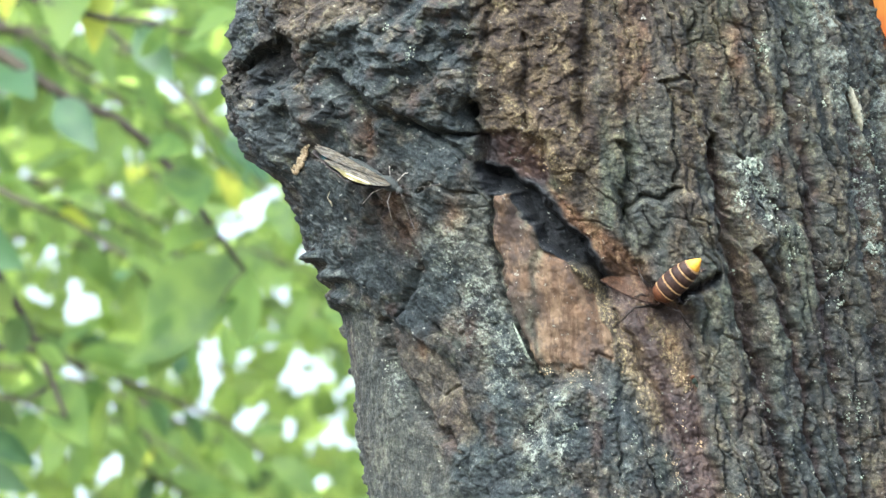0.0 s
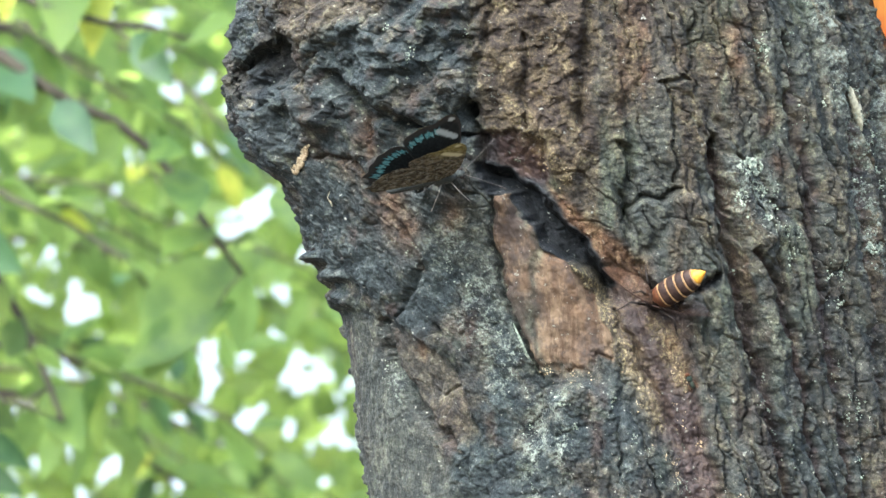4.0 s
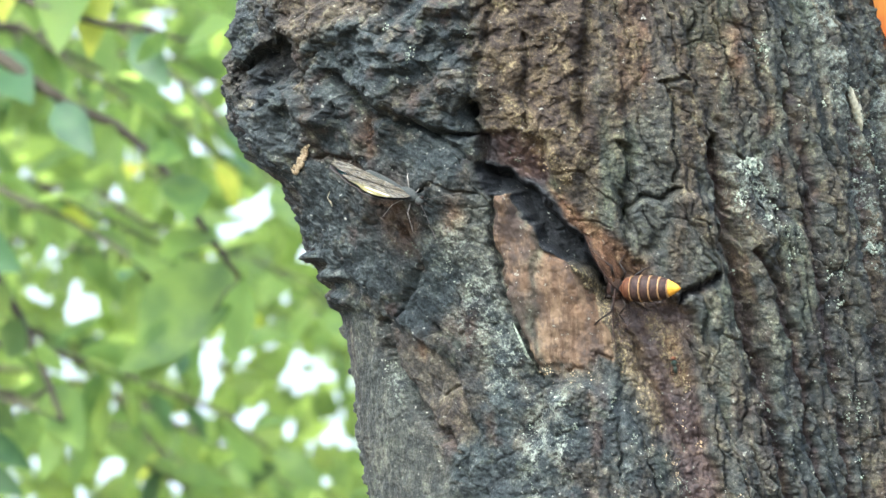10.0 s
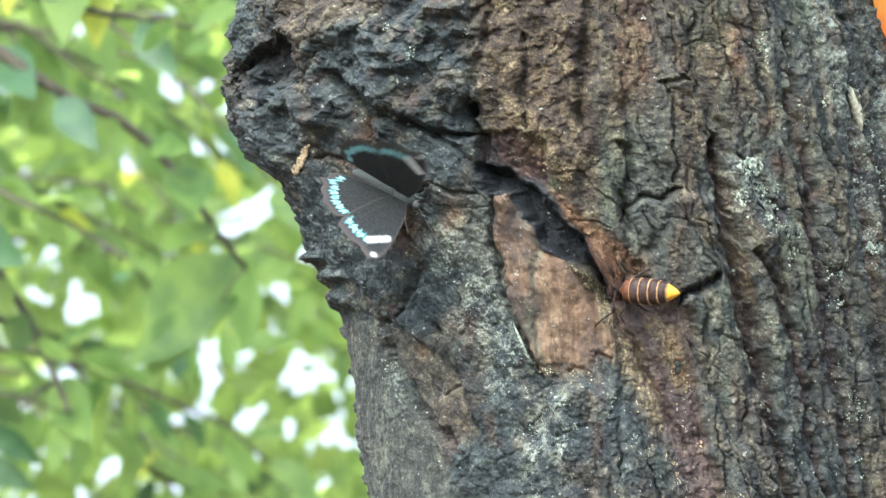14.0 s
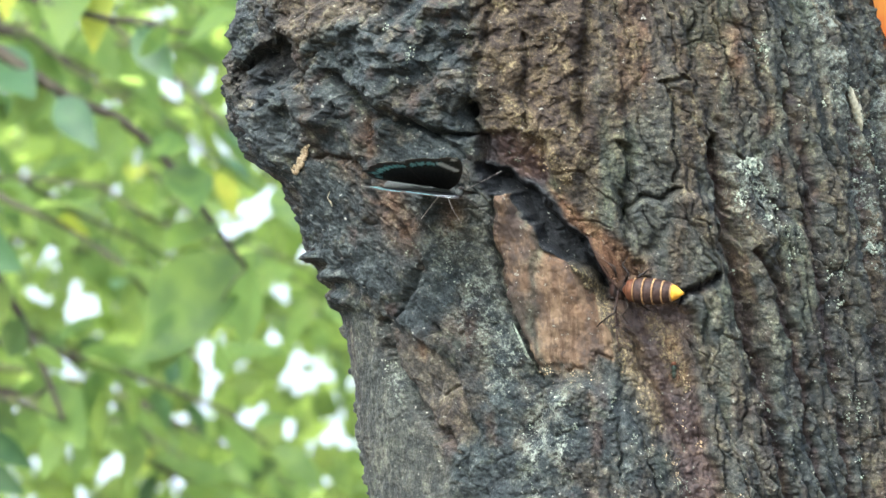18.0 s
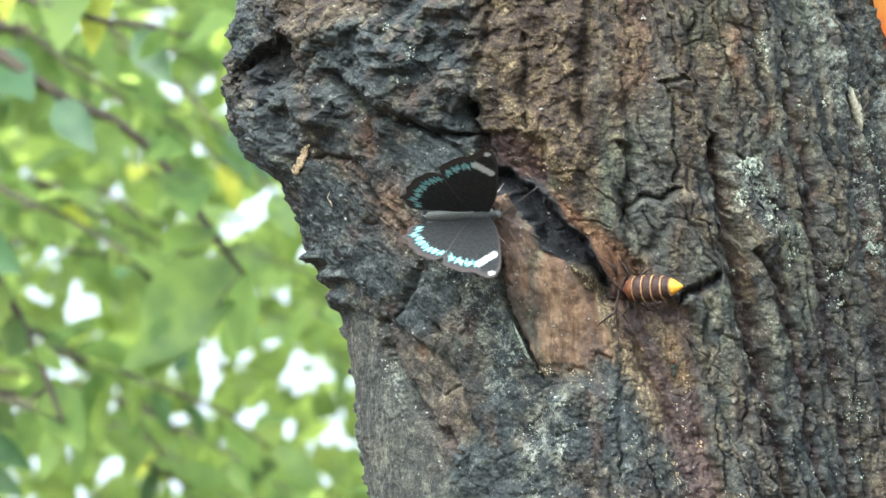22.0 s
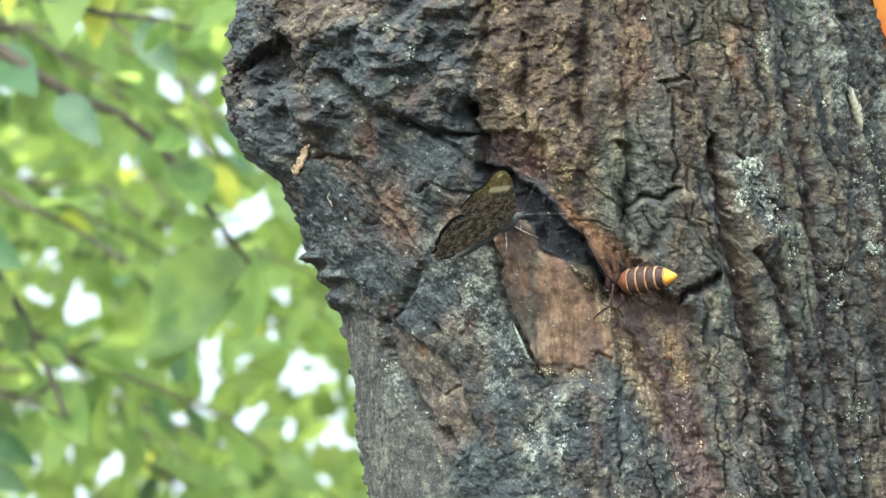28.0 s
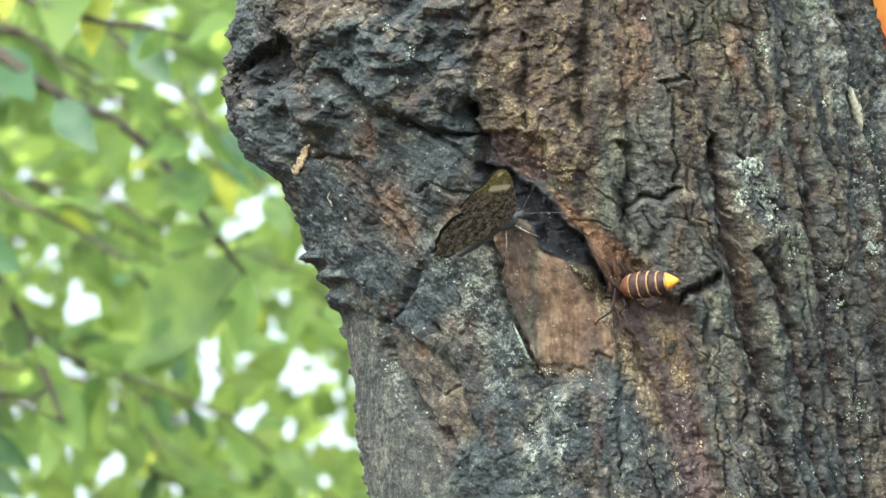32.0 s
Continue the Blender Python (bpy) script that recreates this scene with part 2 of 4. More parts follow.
def groove(x, y, line, width):
    """1 in the middle of a line, falling to 0 past width; the line thins out at its ends."""
    pts = np.array(line, float)
    total = np.zeros(x.shape)
    n = len(pts) - 1
    for k in range(n):
        (ax, ay), (bx, by) = pts[k], pts[k + 1]
        ex, ey = bx - ax, by - ay
        t = np.clip(((x - ax) * ex + (y - ay) * ey) / (ex * ex + ey * ey), 0, 1)
        d = np.hypot(x - ax - t * ex, y - ay - t * ey)
        s = (k + t) / n
        w = width * (0.35 + 0.65 * np.sqrt(np.clip(4 * s * (1 - s), 0, 1)))
        total = np.maximum(total, np.exp(-(d / w) ** 2 * 1.4))
    return total


# ---- the trunk ----
LEFT_EDGE = ((-9000, 300), (-300, 470), (0, 440), (60, 436), (110, 420), (170, 412), (215, 436), (265, 455), (310, 488), (350, 512), (400, 530), (436, 541), (456, 545), (468, 564), (478, 573), (492, 572), (500, 588), (512, 594), (524, 588), (540, 594), (552, 607), (600, 614), (700, 628), (882, 652), (1200, 690), (9000, 1300))
RIGHT_EDGE = ((-9000, 1150), (0, 1552), (60, 1572), (160, 1588), (882, 1655), (9000, 2500))
DEEP = 430.0


def trunk():
    dense = np.linspace(-94, 94, 1080)
    phi = np.radians(np.concatenate((np.linspace(-180, -95, 22)[:-1], dense, np.linspace(95, 180, 22)[1:])))
    rows = np.concatenate((np.linspace(-9000, -200, 45), np.linspace(-170, -30, 20), np.linspace(-24, 906, 590), np.linspace(915, 1100, 20), np.linspace(1200, 9300, 44)))
    ph, py = np.meshgrid(phi, rows)
    le = np.interp(py, *zip(*LEFT_EDGE))
    ri = np.interp(py, *zip(*RIGHT_EDGE))
    smooth = sum(np.interp(rows + o, *zip(*LEFT_EDGE)) for o in np.linspace(-150, 150, 21))[:, None] / 21
    mid, half = (smooth + ri) / 2, (ri - smooth) / 2 * (1 + 0.5 * ease(py, 7000, 9000))
    deep = DEEP * (0.6 + 0.4 * half / 500)
    px = mid + half * np.sin(ph) + (le - smooth) * ease(-np.sin(ph), 0.84, 1.0)
    dep = DEEP - deep * np.cos(ph)
    u = ph * 460 + 1080
    v = py
    lean = u - 0.1 * (v - 441)

    # warps shared by all the layers: small and large
    ux = u + 7 * fbm(u / 26, v / 26, 3, 3)
    vy = v + 7 * fbm(u / 26, v / 26, 31, 3)
    lx = ux + 18 * fbm(u / 110, v / 140, 201, 3) - 0.1 * v
    ly = vy + 24 * fbm(u / 110, v / 140, 207, 3)
    cx = px + 12 * fbm(u / 45, v / 45, 5, 4)
    cy = py + 12 * fbm(u / 45, v / 45, 57, 4)

    # where things are, on the side of the wound
    front = (np.cos(ph) > 0.02).astype(float)
    burl = ease(inside(cx, cy, ((300, -300), (835, -300), (845, 90), (836, 200), (800, 222), (745, 208), (690, 222), (640, 190), (600, 205), (560, 250), (520, 290), (470, 330), (300, 330))), -22, 16) * front
    wood_d = inside(cx, cy, ((872, 345), (905, 338), (914, 385), (946, 402), (955, 446), (1000, 455), (1050, 520), (1085, 600), (1088, 640), (1062, 634), (1050, 664), (1018, 650), (1000, 676), (978, 652), (955, 664), (905, 560), (876, 440)))
    wood = ease(wood_d, -3, 5) * front * (1 - 0.9 * ease(py + 30 * fbm(u / 22, v / 22, 63, 3), 632, 668))
    sooty = ease(inside(cx, cy, ((300, -300), (820, -300), (840, 120), (845, 240), (850, 330), (760, 420), (880, 520), (960, 660), (1040, 668), (1120, 700), (1200, 900), (1240, 1300), (300, 1300))), -25, 30) * front
    column = ease(inside(cx, cy, ((835, -300), (1060, -300), (1040, 130), (1060, 260), (1010, 330), (950, 300), (850, 240))), -15, 20) * front
    brownish = np.clip(column + 0.5 * ease(inside(cx, cy, ((1050, -300), (1260, -300), (1270, 120), (1100, 210), (1050, 200))), -30, 40), 0, 1)
    hollow = ease(inside(cx, cy, ((842, 238), (900, 230), (962, 248), (970, 300), (962, 338), (905, 312), (850, 314))), -8, 9) * front
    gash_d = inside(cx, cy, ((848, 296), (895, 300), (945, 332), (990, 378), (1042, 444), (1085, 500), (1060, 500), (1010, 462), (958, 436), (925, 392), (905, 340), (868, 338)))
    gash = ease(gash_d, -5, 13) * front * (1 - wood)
    ramp = ease(inside(cx, cy, ((960, 330), (1010, 360), (1060, 400), (1120, 450), (1150, 500), (1085, 500), (1040, 440), (990, 375))), -12, 12) * front
    runnel = ease(inside(cx, cy, ((1040, 470), (1120, 470), (1230, 540), (1235, 650), (1260, 740), (1340, 900), (1400, 1300), (1230, 1300), (1195, 830), (1130, 690), (1085, 600), (1060, 530))), -20, 25) * front
    mound = ease(inside(cx, cy, ((960, 690), (1010, 668), (1100, 672), (1150, 740), (1190, 830), (1240, 1000), (930, 1000), (945, 800))), -8, 40) * front
    lens = ease(inside(cx, cy, ((684, 572), (730, 590), (790, 640), (826, 695), (834, 780), (806, 785), (745, 722), (696, 650))), -8, 10) * front
    shelf = ease(inside(cx, cy, ((1115, 352), (1270, 345), (1285, 440), (1300, 520), (1345, 690), (1400, 1000), (1290, 1000), (1240, 700), (1235, 560), (1150, 500), (1110, 440))), -8, 10) * front
    right = ease(px, 1000, 1120) * (1 - column)

    # bark: leaning plates, long scales and round crumbs on them, short open cracks
    f1, f2, own = cells(lx / 78, ly / 240, 11)
    plate = ease(f2 - f1, 0.0, 0.2)
    long_h, _, long_own = flakes(lx, ly, 25, 74, 23, 0.7)
    bit_h, _, bit_own = flakes(ux, vy, 11, 13, 41)
    lump_h, _, lump_own = flakes(lx + 0.45 * v, ly + 0.2 * u, 33, 40, 53)
    k1, k2, _ = cells(lx / 62, ly / 96, 61)
    crack = np.exp(-((k2 - k1) / 0.05) ** 2) * ease(fbm(u / 110, v / 140, 67, 2), 0.02, 0.22)
    lumps = fbm(u / 78, v / 92, 71, 4, 0.42)
    crust = fbm(u / 24, v / 28, 77, 3, 0.45)
    fibre = fbm((px - 0.12 * py) / 4.5, v / 60, 83, 3)
    grain = fbm(lean / 7, v / 70, 83, 3)
    furrow = np.exp(-(fbm(lx / 48, ly / 420, 91, 2) / 0.07) ** 2)
    grit = fbm(u / 5.5, v / 5.5, 97, 3, 0.6)
    boss = ease(fbm(u / 95 + 3.3, v / 80, 101, 3), -0.1, 0.35)
    soft = 1 - np.clip(wood, 0, 1)
    bark_r = 7 * (plate - 0.8) + 8 * (own - 0.5) + 2.4 * long_h + 2.2 * bit_h - 6 * crack - 10 * furrow + 26 * fbm(lean / 70, v / 420, 73, 4, 0.36) + 1.6 * crust + 2.0 * grit
    bark_c = 5 * lump_h + 2.6 * bit_h + 26 * lumps + 5 * crust - 7 * crack + 2.0 * grit
    steep = np.abs(np.sin(ph)) ** 3
    bark_b = (5.5 * lump_h + 40 * lumps + 14 * crust + 24 * boss) * (1 - 0.5 * steep) + 3.4 * bit_h + 2.6 * grit - 6 * crack
    bark_s = 1.8 * lump_h + 2.0 * bit_h + 20 * lumps + 5 * crust + 2.0 * grit - 5 * crack
    h = bark_s * (1 - right) + bark_r * right
    h = h * (1 - column) + bark_c * column
    h = h * (1 - burl) + (bark_b + 20) * burl
    wet = 14 * lumps + 5 * crust + 1.6 * bit_h + 1.6 * grit + 3 * grain
    h = h * (1 - 0.85 * runnel * (1 - shelf)) + wet * 0.85 * runnel * (1 - shelf)
    calm = ease(inside(cx, cy, ((560, 560), (660, 560), (720, 700), (800, 820), (830, 1300), (400, 1300))), -20, 20) * front
    h = h * (1 - 0.65 * calm) + 3.0 * fibre * calm
    h += 12 * column
    h += 22 * mound + 16 * shelf
    h -= 26 * hollow + 60 * gash + 20 * runnel * (1 - shelf) + 12 * lens
    h = h * (1 - 0.5 * lens) + (4 * lumps + 3 * grain - 6) * 0.5 * lens
    h -= 10 * ramp
    board = ease(inside(cx, cy, ((872, 345), (905, 338), (914, 385), (946, 402), (948, 560), (960, 664), (905, 560), (876, 440))), -3, 5)
    h = h * (1 - wood) + (5 + 5 * board + 1.6 * grain + 14 * lumps + 2.5 * crust + 0.7 * grit + 3 * np.exp(-(((px - 892) / 20) ** 2 + ((py - 362) / 22) ** 2)) - 12 * (1 - ease(wood_d, 0, 16))) * wood

    h -= 48 * np.exp(-((px - 1066) ** 2 / 34 ** 2 + (py - 516) ** 2 / 30 ** 2)) * front

    # single cracks and holes
    deep_in = np.zeros(px.shape)

    def cut(*cracks):
        for line, w, d in cracks:
            k = groove(cx, cy, line, w) * front
            h[...] -= d * k
            if d > 27:
                deep_in[...] = np.maximum(deep_in, k)

    # the burl and the dark side
    cut(
        (((600, 130), (630, 165), (665, 205), (720, 222), (775, 238), (838, 240)), 9, 26),
        (((655, 205), (658, 240)), 8, 12),
        (((450, 140), (470, 110), (500, 90), (505, 120), (475, 150)), 24, 20),
        (((585, 130), (625, 160), (670, 190), (705, 205)), 20, 24),
        (((700, 60), (715, 30), (725, -20)), 16, 20),
        (((470, 190), (520, 150), (560, 120), (580, 90)), 10, 16),
        (((505, 60), (520, 110), (500, 150)), 7, 22),
        (((672, 562), (690, 640), (738, 722), (780, 768), (822, 802)), 8, 28),
        (((775, 700), (800, 690), (822, 684)), 4, 8),
        (((745, 465), (720, 520), (695, 560)), 8, 18),
        (((560, 275), (620, 285), (652, 325), (672, 372), (712, 402), (735, 440)), 7, 18),
        (((770, 240), (812, 262), (820, 280)), 5, 14),
        (((845, 340), (812, 345), (770, 325), (740, 340)), 6, 10))
    # the wound
    cut(
        (((835, -60), (830, 40), (840, 110), (836, 175)), 7, 16),
        (((838, 180), (838, 210)), 12, 60),
        (((845, 215), (850, 250), (846, 310)), 9, 22),
        (((1046, -40), (1040, 60), (1028, 150), (1030, 225)), 15, 24),
        (((878, -40), (866, 40), (850, 110), (842, 150)), 9, 20),
        (((925, 60), (935, 120), (925, 160), (930, 230)), 7, 14),
        (((872, 345), (872, 430), (900, 548), (958, 668)), 6, 18),
        (((1085, 545), (1135, 640), (1180, 720), (1215, 800)), 7, 12),
        (((770, 575), (778, 600)), 8, 18))
    # the block above the wound
    cut(
        (((1228, 20), (1232, 80), (1215, 130)), 5, 14),
        (((1175, 150), (1190, 180), (1190, 260), (1198, 330)), 5, 17),
        (((1165, 148), (1225, 143)), 6, 14),
        (((1098, 392), (1112, 366), (1140, 350), (1172, 352), (1206, 338)), 7, 22),
        (((1100, 250), (1118, 300), (1108, 370), (1115, 410)), 12, 24),
        (((1206, 536), (1222, 520), (1240, 512), (1252, 496), (1274, 492)), 8, 28))
    # the furrows
    cut(
        (((1262, 250), (1275, 330), (1296, 420), (1312, 500), (1340, 600), (1370, 720), (1405, 900)), 22, 46),
        (((1340, 440), (1370, 480), (1400, 560), (1430, 700), (1470, 900)), 13, 30),
        (((1400, 60), (1405, 200), (1440, 330), (1450, 480), (1480, 640), (1520, 900)), 15, 34),
        (((1480, -40), (1505, 160), (1530, 330), (1545, 500), (1560, 700)), 11, 28),
        (((1330, -30), (1350, 130), (1360, 200)), 9, 16),
        (((1540, -40), (1555, 160), (1570, 330)), 7, 18),
        (((1500, 520), (1520, 640), (1540, 880)), 8, 18))
    # bumps: nubs on the outline, the knob of the tongue, the rim over the hollow
    for bx, by, w, d in ((552, 455, 9, 20), (592, 487, 15, 24), (606, 534, 15, 20), (893, 352, 18, 16), (985, 285, 26, 12), (1190, 140, 30, 14), (1375, 410, 30, 16), (1480, 355, 8, 8), (1375, 630, 6, 7), (715, 112, 95, 26), (660, 130, 50, 14), (760, 300, 60, 10), (640, 40, 40, 12)):
        h += d * np.exp(-((px - bx) ** 2 + (py - by) ** 2) / w ** 2) * front

    # out of the chart into the trunk's space
    nx, ny = np.sin(ph) * deep, -np.cos(ph) * half
    ln = np.hypot(nx, ny)
    nx, ny = nx / ln, ny / ln
    edge = np.clip(np.abs(np.sin(ph)), 0, 1) ** 8
    h = h * (1 - 0.15 * edge) + 11 * edge * (1 - 0.75 * calm) * fbm(u / 40, v / 24, 131, 4, 0.6)
    cave = ease(inside(cx, cy, ((422, 150), (450, 104), (488, 74), (520, 62), (530, 98), (520, 136), (488, 168), (440, 184))), -8, 16) * front
    qx, qd = px + h * nx, dep + h * ny + 58 * cave
    k = UNIT * (1 + qd * UNIT / REACH)
    co = np.stack(((qx - 784) * k, qd * UNIT, (441 - py) * k), -1).reshape(-1, 3)
    rust_t = 0
    for bx, by, w in ((690, 365, 40), (720, 410, 30), (1190, 610, 28), (1212, 662, 26), (1130, 480, 30), (1095, 495, 20), (1300, 60, 22), (1300, 110, 18), (1360, 210, 22), (1380, 290, 16), (1140, 60, 14), (1145, 120, 14), (745, 620, 18), (800, 380, 24), (655, 240, 25)):
        rust_t = np.maximum(rust_t, np.exp(-((cx - bx) ** 2 * 1.8 + (cy - by) ** 2 * 0.6) / w ** 2))
    seam = groove(cx, cy, ((560, 275), (620, 285), (652, 325), (672, 372), (712, 402), (735, 440), (742, 480)), 17)
    rust_t = np.maximum(rust_t, (0.35 + 0.9 * crust) * seam * front)
    rust = np.clip(np.maximum(rust_t * (0.6 + 0.35 * runnel), np.maximum(0.85 * ramp, 0.1 * lens)), 0, 1) * soft
    stain_shade = np.clip(np.maximum(runnel * 0.85, hollow), 0, 1) * (1 - 0.8 * rust_t) * soft * (1 - shelf)
    # deep furrows of the right side: their shade painted in the stain's colour
    stain_shade = np.maximum(stain_shade, 0.6 * ease(deep_in, 0.35, 0.9) * right)
    bloom = 0
    for bx, by, w, l in ((855, 545, 40, 80), (805, 445, 40, 36), (945, 800, 24, 100), (990, 712, 26, 20), (895, 640, 30, 60), (1000, 790, 14, 60), (700, 690, 10, 40), (1330, 340, 40, 60)):
        bloom = np.maximum(bloom, np.exp(-(((cx - bx) / w) ** 2 + ((cy - by) / l) ** 2)))
    bloom = np.maximum(bloom, 0.9 * np.maximum(groove(cx, cy, ((1436, -20), (1490, 150), (1525, 300), (1565, 480)), 24), groove(cx, cy, ((1535, -20), (1556, 120), (1575, 300)), 14)))
    crumb = np.maximum(np.maximum(groove(cx, cy, ((1000, 470), (1045, 505), (1088, 590), (1130, 668), (1175, 760)), 24), 0.8 * groove(cx, cy, ((1150, 560), (1185, 610), (1215, 690)), 26)), 0.6 * groove(cx, cy, ((900, 170), (930, 230), (985, 290), (1010, 320)), 22)) * soft
    tan = np.maximum(ease(inside(cx, cy, ((505, -60), (720, -60), (700, 25), (640, 40), (590, 62), (545, 95), (512, 60))), -14, 16), 0.7 * groove(cx, cy, ((545, 150), (560, 200), (560, 270)), 16)) * front
    # "dark" also darkens the lower right side: light fading downwards, painted in
    # gash, cave and the crack by the tail get their shade painted near-black
    masks = {"brown": np.maximum(np.maximum(brownish * 0.9, 0.42 * lens), 0.85 * tan) + 0.4 * right * (long_own > 0.72), "dark": np.maximum(sooty * (1 - 0.65 * lens) * (1 - 0.8 * tan) * 0.95 * (1 - 0.4 * calm), 0.55 * right * ease(py, 430, 650) * (1 - runnel)), "rust": rust, "stain_shade": stain_shade, "wood": wood * (1 - 0.6 * groove(cx, cy, ((925, 392), (950, 425), (946, 500), (940, 560), (962, 640)), 13) - 0.4 * np.exp(-(((cx - 915) / 14) ** 2 + ((cy - 560) / 40) ** 2))), "hollow_shade": np.clip(np.maximum(ease(gash_d, -14, -3) * (wood < 0.5), ease(gash_d, -2, 3)) + 0.7 * groove(cx, cy, ((852, 245), (866, 275), (858, 320)), 22) + 0.55 * cave + 0.8 * groove(cx, cy, ((1206, 536), (1222, 524), (1242, 506), (1274, 494)), 11), 0, 1) * front, "bloom": bloom * soft, "crumb": 0.65 * crumb, "flake": np.where(right > 0.5, 0.65 * long_own + 0.35 * bit_own, 0.5 * lump_own + 0.5 * bit_own), "calm": calm}

    nr, nc = ph.shape
    idx = np.arange(nr * nc).reshape(nr, nc)
    quads = np.stack((idx[:-1, :-1], idx[1:, :-1], idx[1:, 1:], idx[:-1, 1:]), -1).reshape(-1, 4)

    def at_faces(a):
        return (0.25 * (a[:-1, :-1] + a[1:, :-1] + a[1:, 1:] + a[:-1, 1:])).reshape(-1)

    where = np.zeros(len(quads), int)
    where[at_faces(burl) > 0.5] = 1
    where[at_faces(column) > 0.5] = 2
    where[at_faces(runnel) > 0.5] = 3
    where[at_faces(shelf) > 0.5] = 4
    where[at_faces(mound) > 0.4] = 5
    where[at_faces(lens) > 0.5] = 6
    where[at_faces(np.maximum(hollow, gash)) > 0.5] = 7
    where[at_faces(wood) > 0.5] = 8
    # single plates of the furrowed side
    ridges = (where == 0) & (at_faces(right * front) > 0.5) & (at_faces(py) > -60) & (at_faces(py) < 950)
    number = own[:-1, :-1].reshape(-1)
    tree = new("tree")
    tree.matrix_world = TILT
    tagged(tree, "leaning oak trunk with furrowed grey bark and a sap-bleeding wound", "tree")
    names = (("bark", "furrowed olive-grey outer bark"), ("burl", "sooty lumpy burl"), ("bark_column", "flaking brown bark"), ("sap_runnel", "wine-brown sap-stained channel"), ("bark_plate", "cracked grey bark plate"), ("bark_mound", "dark bark swelling dusted with lichen"), ("bark_scar", "lens-shaped brown bark scar"), ("cavity", "dark hollow gash"), ("exposed_wood", "smooth tan bare wood"))
    jobs = [(name, label, quads[(where == i) & ~ridges]) for i, (name, label) in enumerate(names)]
    spare = []
    for n in np.unique(number[ridges]):
        took = ridges & (number == n)
        if took.sum() > 600:
            jobs.append(("bark_plate", "", quads[took]))
        else:
            spare.append(quads[took])
    jobs[0] = (*jobs[0][:2], np.concatenate([jobs[0][2], *spare]))
    for name, label, faces in jobs:
        used, local = np.unique(faces, return_inverse=True)
        local = local.reshape(-1, 4)
        me = bpy.data.meshes.new(name)
        me.vertices.add(len(used))
        me.vertices.foreach_set("co", co[used].ravel())
        me.loops.add(local.size)
        me.loops.foreach_set("vertex_index", local.ravel().astype(np.int32))
        me.polygons.add(len(local))
        me.polygons.foreach_set("loop_start", np.arange(0, local.size, 4, dtype=np.int32))
        me.update(calc_edges=True)
        me.shade_smooth()
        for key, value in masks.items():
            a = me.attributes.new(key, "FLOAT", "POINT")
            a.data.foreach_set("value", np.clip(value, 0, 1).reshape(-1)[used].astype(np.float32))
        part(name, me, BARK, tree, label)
    return tree, (px, py, qd)


tree, SKIN = trunk()


def skin_depth(cx, cy):
    """How deep the bark lies behind the chart at a chart point."""
    px, py, qd = SKIN
    r = min(max(int(np.searchsorted(py[:, 0], cy)), 1), len(py) - 1)
    r -= abs(py[r - 1, 0] - cy) < abs(py[r, 0] - cy)
    near = np.where(qd[r] < DEEP, np.abs(px[r] - cx), 1e9)
    return float(qd[r, np.argmin(near)]) * UNIT


# ---- ground ----
def ground():
    bm = bmesh.new()
    bmesh.ops.create_grid(bm, x_segments=60, y_segments=60, size=1.0)
    for v in bm.verts:
        r = v.co.length
        v.co = Vector((v.co.x, v.co.y, 0)) * (3 + 900 * r ** 4)
        v.co.z = 0.05 * noise.noise(v.co * 0.6) if v.co.length < 60 else 0
    return tagged(part("ground", bm, SOIL, None), "leaf-littered woodland ground", "ground", kind="structure")


ground()


# ---- the leaves behind ----
def leaf_mesh(length, width, droop, mat, seed):
    """A pointed oval blade, folded a little on its midrib, with a stalk; the base at the origin, the tip along x."""
    bm = bmesh.new()
    n = 9
    rows = []
    rng = random.Random(seed)
    skew = rng.uniform(-0.12, 0.12)
    for i in range(n + 1):
        t = i / n
        w = width * 0.5 * math.sin(math.pi * t ** 0.85) ** 0.9 * (1 - 0.25 * t) * 1.2 + 0.0002
        z = -droop * length * t * t
        y0 = skew * length * t * t
        rows.append([bm.verts.new((length * t, y0 + s * w, z + 0.22 * abs(s) * w + 0.04 * w * math.sin(9 * t + 2 * s))) for s in (-1, -0.55, 0, 0.55, 1)])
    for a, b in zip(rows, rows[1:]):
        for k in range(4):
            bm.faces.new((a[k], b[k], b[k + 1], a[k + 1]))
    tube(bm, ((-0.12 * length, 0, 0.01 * length), (0, 0, 0), (0.9 * length, skew * length * 0.8, -droop * length * 0.81)), (0.0011, 0.0009, 0.0003), 5)
    me = mesh_of(bm, "leaf")
    me.materials.append(mat)
    return me


LEAVES = [leaf_mesh(0.07 + 0.009 * k, 0.038 + 0.005 * (k % 3), 0.12 + 0.07 * (k % 4), LEAF, k) for k in range(6)]
LEAVES_PALE = [leaf_mesh(0.07 + 0.012 * k, 0.036, 0.2, LEAF_PALE, 20 + k) for k in range(2)]


LEAVES_SHADED = [leaf_mesh(0.075 + 0.01 * k, 0.04, 0.15, LEAF_SHADED, 40 + k) for k in range(2)]


def behind(cx, cy, far):
    """A place in the world seen at a chart point, far metres from the lens."""
    k = UNIT * far / REACH
    return TILT @ Vector(((cx - 784) * k, far - REACH, (441 - cy) * k))


# openings in the leaves through which the sky shines: chart place and half width
GAPS = ((450, 372, 46), (90, 450, 36), (170, 435, 17), (140, 550, 38), (25, 605, 24), (105, 660, 26), (316, 660, 18), (372, 665, 34), (365, 605, 25), (495, 525, 34), (515, 660, 30), (440, 740, 38), (610, 785, 36), (550, 455, 40), (310, 170, 20), (20, 312, 20), (210, 355, 20), (578, 660, 22), (480, 595, 18), (530, 780, 20), (290, 20, 26), (130, 145, 16), (320, 752, 16))


